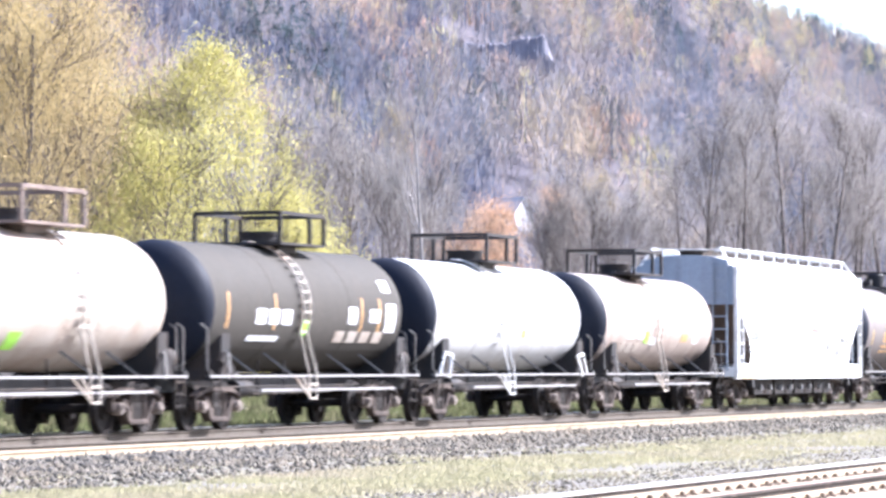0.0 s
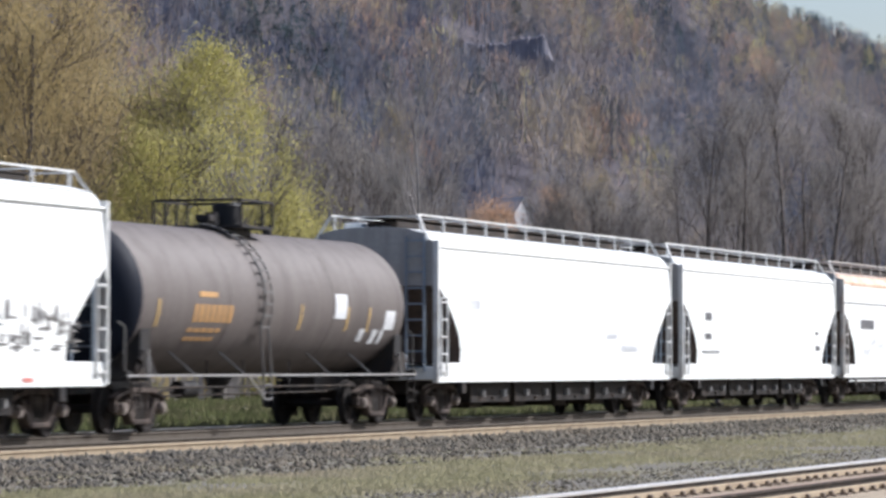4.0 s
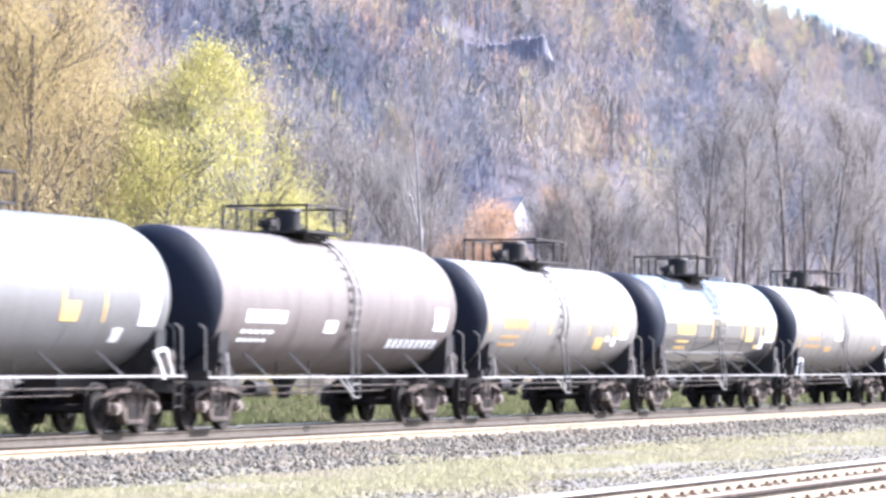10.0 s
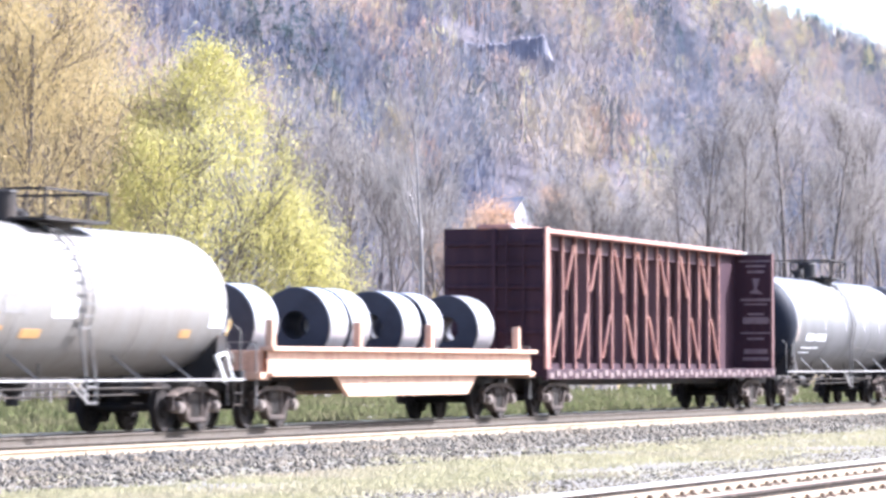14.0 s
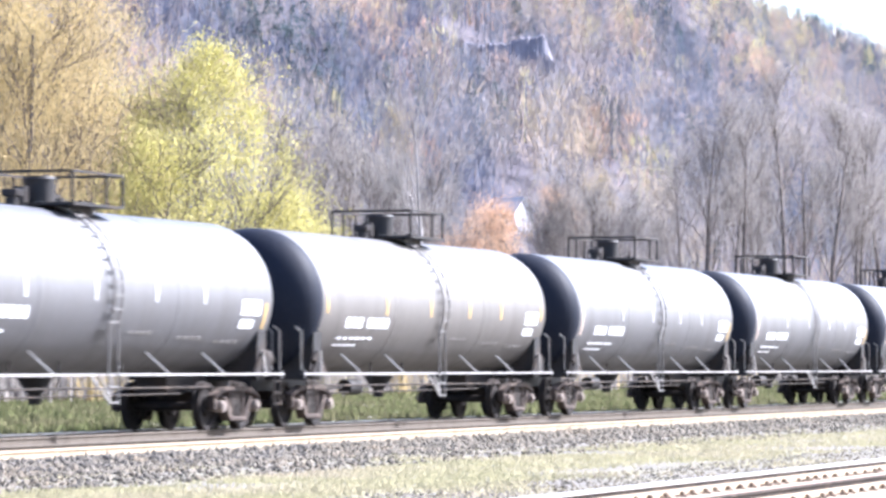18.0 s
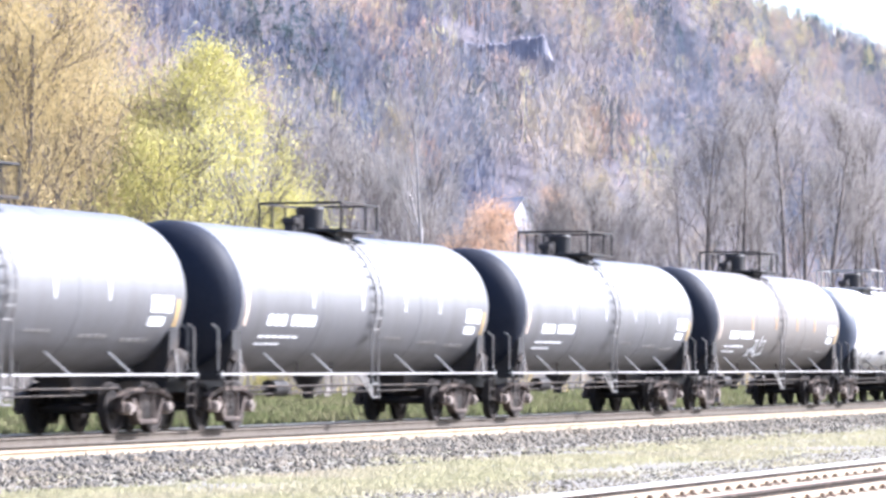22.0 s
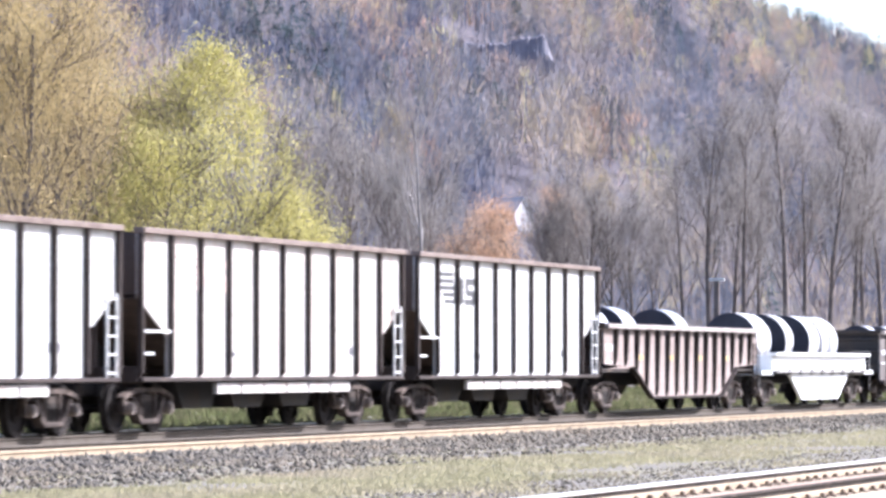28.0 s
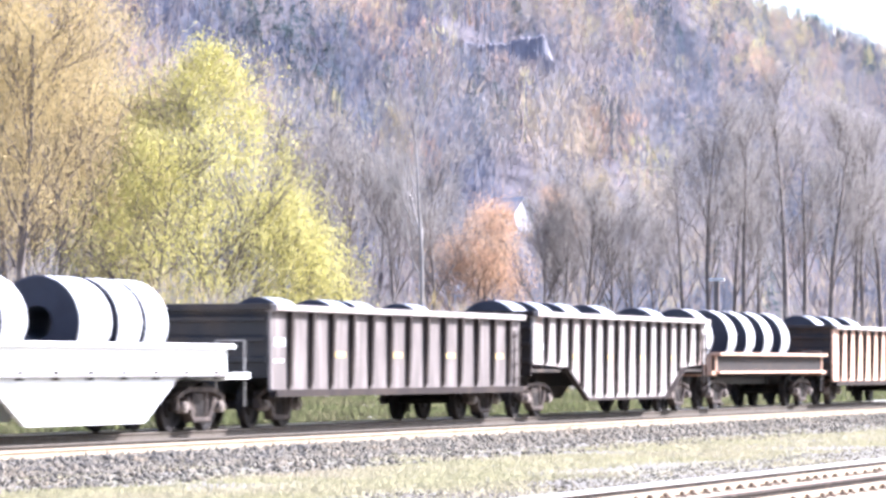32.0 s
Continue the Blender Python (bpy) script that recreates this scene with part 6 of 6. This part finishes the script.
def hill_trees():
    rng = np.random.default_rng(5)
    n = 6600
    y = 98 + 330 * rng.random(n) ** 0.75
    ang = np.radians(rng.uniform(11.4, 26.2, n))
    x = y / np.tan(ang)
    z = hill_height(x, y)
    h = rng.uniform(9, 16, n)
    # a clearing keeps the house in view
    px = 784 + 6727 * np.tan(TURN - ang)
    free = ~((px > 893) & (px < 966) & (y > 132) & (y < 170)) & ~((px > 792) & (px < 958) & (np.hypot(x, y) > 736) & (np.hypot(x, y) < 768))
    ledge = (px > 792) & (px < 1006) & (np.hypot(x, y) > 620) & (np.hypot(x, y) <= 736)
    h = np.where(ledge, np.clip(1.2 + 0.0800 * np.hypot(x, y) + rng.normal(0, 2.0, n) - z, 1.5, 13.0), h)
    x, y, z, h, ang = x[free], y[free], z[free], h[free], ang[free]
    n = len(x)
    T = np.stack([x, y, z - 0.3, h], -1)
    # each tree has the tone of its patch, give or take
    q = np.array([noise.noise(Vector((a * 0.010, b * 0.026, 0.0))) for a, b in zip(x, y)]) + rng.normal(0, 0.22, n)
    w = np.array([noise.noise(Vector((a * 0.014, b * 0.034, 7.0))) for a, b in zip(x, y)]) + rng.normal(0, 0.26, n)
    high = np.clip((y - 215) / 80, 0, 1)
    right = np.clip((np.radians(19.8) - ang) / np.radians(3), 0, 1)
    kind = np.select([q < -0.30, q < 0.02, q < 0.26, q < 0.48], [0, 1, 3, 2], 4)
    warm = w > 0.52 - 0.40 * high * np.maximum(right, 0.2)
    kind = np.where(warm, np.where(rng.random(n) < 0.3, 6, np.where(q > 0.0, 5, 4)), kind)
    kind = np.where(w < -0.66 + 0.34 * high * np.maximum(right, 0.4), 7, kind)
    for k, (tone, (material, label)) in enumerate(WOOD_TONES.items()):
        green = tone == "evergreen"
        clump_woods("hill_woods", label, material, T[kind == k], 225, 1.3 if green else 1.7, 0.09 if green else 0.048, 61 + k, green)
    # thicket at the foot of the trees behind the train
    n = 1500
    y = rng.uniform(60, 125, n)
    ang = np.radians(rng.uniform(11.0, 27.5, n))
    x = y / np.tan(ang)
    T = np.stack([x, y, hill_height(x, y) - 0.2, rng.uniform(2.0, 5.5, n)], -1)
    k = rng.random(n)
    clump_woods("thicket", "tangled leafless brush behind the tracks", M_TWIG, T[k < 0.85], 120, 0.9, 0.022, 65)
    clump_woods("thicket", "tan budding brush behind the tracks", M_TWIGTAN, T[k >= 0.85], 110, 0.8, 0.026, 66)


hill_trees()


def rock_bluff(px0, px1, far, low, top, seed):
    """A broken ledge across the slope, its face turned to the yard and away from the sun."""
    rng = np.random.default_rng(seed)
    k = int((px1 - px0) / 4)
    vs, fs, step = [], [], 0.0
    for i in range(k + 1):
        a = TURN - math.atan((px0 + (px1 - px0) * i / k - 784) / 6727)
        step = step * 0.85 + rng.normal(0, 0.22)
        ends = min(1.0, 9.0 * min(i, k - i) / k)
        t = low - 1.0 + (top - low + 1.0) * ends ** 0.6 + step * ends
        f = far + rng.normal(0, 0.14)
        for r, z in ((f - 3, low - 12), (f - 1.3, low + (t - low) * 0.35), (f - 1.0, low + (t - low) * 0.42), (f - 0.1, t - 0.35), (f + 0.5, t), (f + 4, t - 0.8), (f + 7, low - 12)):
            vs.append((r * math.cos(a), r * math.sin(a), z))
        if i:
            o = (i - 1) * 7
            fs += [(o + j, o + 7 + j, o + 7 + (j + 1) % 7, o + (j + 1) % 7) for j in range(7)]
    fs += [tuple(range(7)), tuple(k * 7 + j for j in range(6, -1, -1))]
    tagged(part("rock_ledge", G().add(vs, fs), M_ROCK, None), "broken blue-grey rock ledge on the wooded hillside", "rock", kind="structure")


rock_bluff(794, 982, 752, 61.5, 66.0, 8)


def far_house():
    """A small white house half hidden by the orange tree."""
    d = 163.0
    x = toward(905, d)
    z = float(hill_height(np.array(x), np.array(d)))
    h = tagged(new("house"), "small white house among trees on the hillside", "house")
    h.location = (x, d, z)
    h.rotation_euler = (0, 0, radians(-115))
    h.scale = (0.62, 0.62, 0.62)
    part("wall", G().box(-4, 4, -3, 3, -2.0, 3.2), M_HOUSE, h)
    part("gable", G().cross([(-3, 3.2), (3, 3.2), (0, 6.0)], -4, 4), M_HOUSE, h)
    for s in (-1, 1):
        part("roof", G().cross([(s * 3.5, 2.9), (0, 6.2), (0, 6.4), (s * 3.5, 3.1)], -4.5, 4.5), M_ROOF, h)
    for xx in (-2.2, 0.4, 2.6):
        w = part("window", G().box(xx - 0.5, xx + 0.5, -3.06, -2.98, 0.9, 2.3), M_HOUSE, h)
        part("pane", G().box(xx - 0.4, xx + 0.4, -3.08, -3.05, 1.0, 2.2), M_PANE, w)
    o = tagged(new("shed"), "low pale-roofed shed beside the house", "shed")
    x = toward(950, 160.0)
    o.location = (x, 160.0, float(hill_height(np.array(x), np.array(160.0))))
    o.scale = (0.6, 0.6, 0.6)
    part("wall", G().box(-2.5, 2.5, -2, 2, -1.5, 2.4), M_HOUSE, o)
    part("roof", G().cross([(-2.4, 2.3), (2.4, 3.4), (2.4, 3.6), (-2.4, 2.5)], -2.9, 2.9), M_ROOF, o)


far_house()


def trackside_post():
    """A slim dark post with a pale crossbar, beyond the far side of the train."""
    d = 34.0
    p = tagged(new("trackside_post"), "slim dark post with a pale crossbar beside the track", "post")
    p.location = (toward(1269, d), d, GROUND)
    part("mast", G().box(-0.09, 0.09, -0.09, 0.09, 0.0, 4.50, 0.015), M_BARK, p)
    part("crossbar", G().box(-0.05, 0.05, -0.28, 0.28, 4.50, 4.60, 0.01), M_WHITERAIL, p, "pale crossbar")
    part("base", G().box(-0.2, 0.2, -0.2, 0.2, -0.05, 0.18, 0.02), M_GRIME, p)


trackside_post()


# ---------------------------------------------------------------- grass and stones
def scatter_grass(name, label, material, n, y0, y1, keep, ln, w, seed, x_of=(11.5, 26.5), z0=GROUND):
    rng = np.random.default_rng(seed)
    y = rng.uniform(y0, y1, n)
    ang = np.radians(rng.uniform(x_of[0], x_of[1], n))
    x = y / np.tan(ang)
    ok = np.array([noise.noise(Vector((a * 0.22, b * 0.5, seed))) for a, b in zip(x, y)]) + rng.normal(0, 0.18, n) > keep(y)
    P = np.stack([x, y, np.full(n, z0)], -1)[ok]
    D = rng.normal(0, 0.5, P.shape) + np.array((0, 0, 0.5))
    D[:, 2] = np.abs(D[:, 2])
    D /= np.linalg.norm(D, axis=1, keepdims=True)
    v, f = slivers(P, D, ln, w, rng)
    tagged(new(name, raw_mesh(name, v, f, material)), label, "grass", kind="stuff")


def band(mid, half):
    return lambda y: np.clip((np.abs(y - mid) - half) * 0.38, -0.45, 0.6)


scatter_grass("dry_grass", "strip of dry yellow-green grass between the tracks", M_GRASS, 110000, 12.0, 21.8, band(16.8, 2.2), 0.065, 0.012, 71)
scatter_grass("green_grass", "fresh green grass behind the train", M_GREENGRASS, 110000, 31.0, 95.0, lambda y: np.full_like(y, -0.25), 0.24, 0.05, 72)


def scatter_stones(n, y0, y1, seed, z_of, size, x_of=(11.5, 26.5), near=None):
    rng = np.random.default_rng(seed)
    y = rng.uniform(y0, y1, n)
    ang = np.radians(rng.uniform(x_of[0], x_of[1], n))
    x = y / np.tan(ang)
    P = np.stack([x, y, z_of(y)], -1)
    unit = np.array([(1, 0, 0), (-1, 0, 0), (0, 1, 0), (0, -1, 0), (0, 0, 1), (0, 0, -1)], float)
    tri = np.array([(0, 2, 4), (2, 1, 4), (1, 3, 4), (3, 0, 4), (2, 0, 5), (1, 2, 5), (3, 1, 5), (0, 3, 5)])
    s = size * rng.uniform(0.5, 1.5, (n, 1, 1))
    V = P[:, None, :] + unit[None] * s * rng.uniform(0.55, 1.25, (n, 6, 1)) + rng.normal(0, 0.25, (n, 6, 3)) * s
    F = tri[None] + (np.arange(n) * 6)[:, None, None]
    tagged(new("ballast_stones", raw_mesh("ballast_stones", V.reshape(-1, 3), F.reshape(-1, 3), M_STONE)), "loose grey crushed-stone ballast beside the track", "ballast", kind="stuff")


scatter_stones(12000, 20.9, 23.38, 81, lambda y: np.interp(y, [21.95, 22.45], [GROUND, -0.155]), 0.05)
scatter_stones(2600, 18.4, 21.2, 85, lambda y: np.full_like(y, GROUND), 0.045)
scatter_stones(6500, 11.2, 14.6, 82, lambda y: np.full_like(y, GROUND), 0.022)
scatter_stones(3000, 25.4, 27.4, 83, lambda y: np.full_like(y, -0.185), 0.03)
scatter_stones(2500, 11.2, 11.9, 84, lambda y: np.full_like(y, GROUND + 0.02), 0.026)


def single_stones(bed, n, seed):
    """The stones that lie nearest to the eye on the siding's shoulder, each a piece of its own."""
    rng = np.random.default_rng(seed)
    kinds = []
    for k in range(8):
        ring = [(math.cos(a) * rng.uniform(0.7, 1.2), math.sin(a) * rng.uniform(0.6, 1.1)) for a in np.arange(6) * math.pi / 3]
        vs = [(x * 0.062, y * 0.055, rng.uniform(-0.012, 0.012)) for x, y in ring] + [(x * 0.034, y * 0.032, 0.042 + rng.uniform(-0.008, 0.010)) for x, y in ring] + [(x * 0.04, y * 0.04, -0.04) for x, y in ring]
        fs = [(i, (i + 1) % 6, 6 + (i + 1) % 6, 6 + i) for i in range(6)] + [(12 + i, 12 + (i + 1) % 6, (i + 1) % 6, i) for i in range(6)] + [(6, 7, 8, 9, 10, 11), (17, 16, 15, 14, 13, 12)]
        kinds.append(mesh_of(G().add(vs, fs), M_STONEPIECE, 0))
    for i in range(n):
        y = rng.uniform(21.5, 22.75)
        x = y / math.tan(radians(rng.uniform(20.6, 25.6)))
        z = float(np.interp(y, [21.95, 22.45], [GROUND, -0.155])) + 0.03
        st = part("stone", kinds[i % 8], None, bed, at=(x, y, z))
        st.rotation_euler = (rng.normal(0, 0.3), rng.normal(0, 0.3), rng.uniform(0, 6.28))


single_stones(SIDING_BED, 300, 91)

motions()
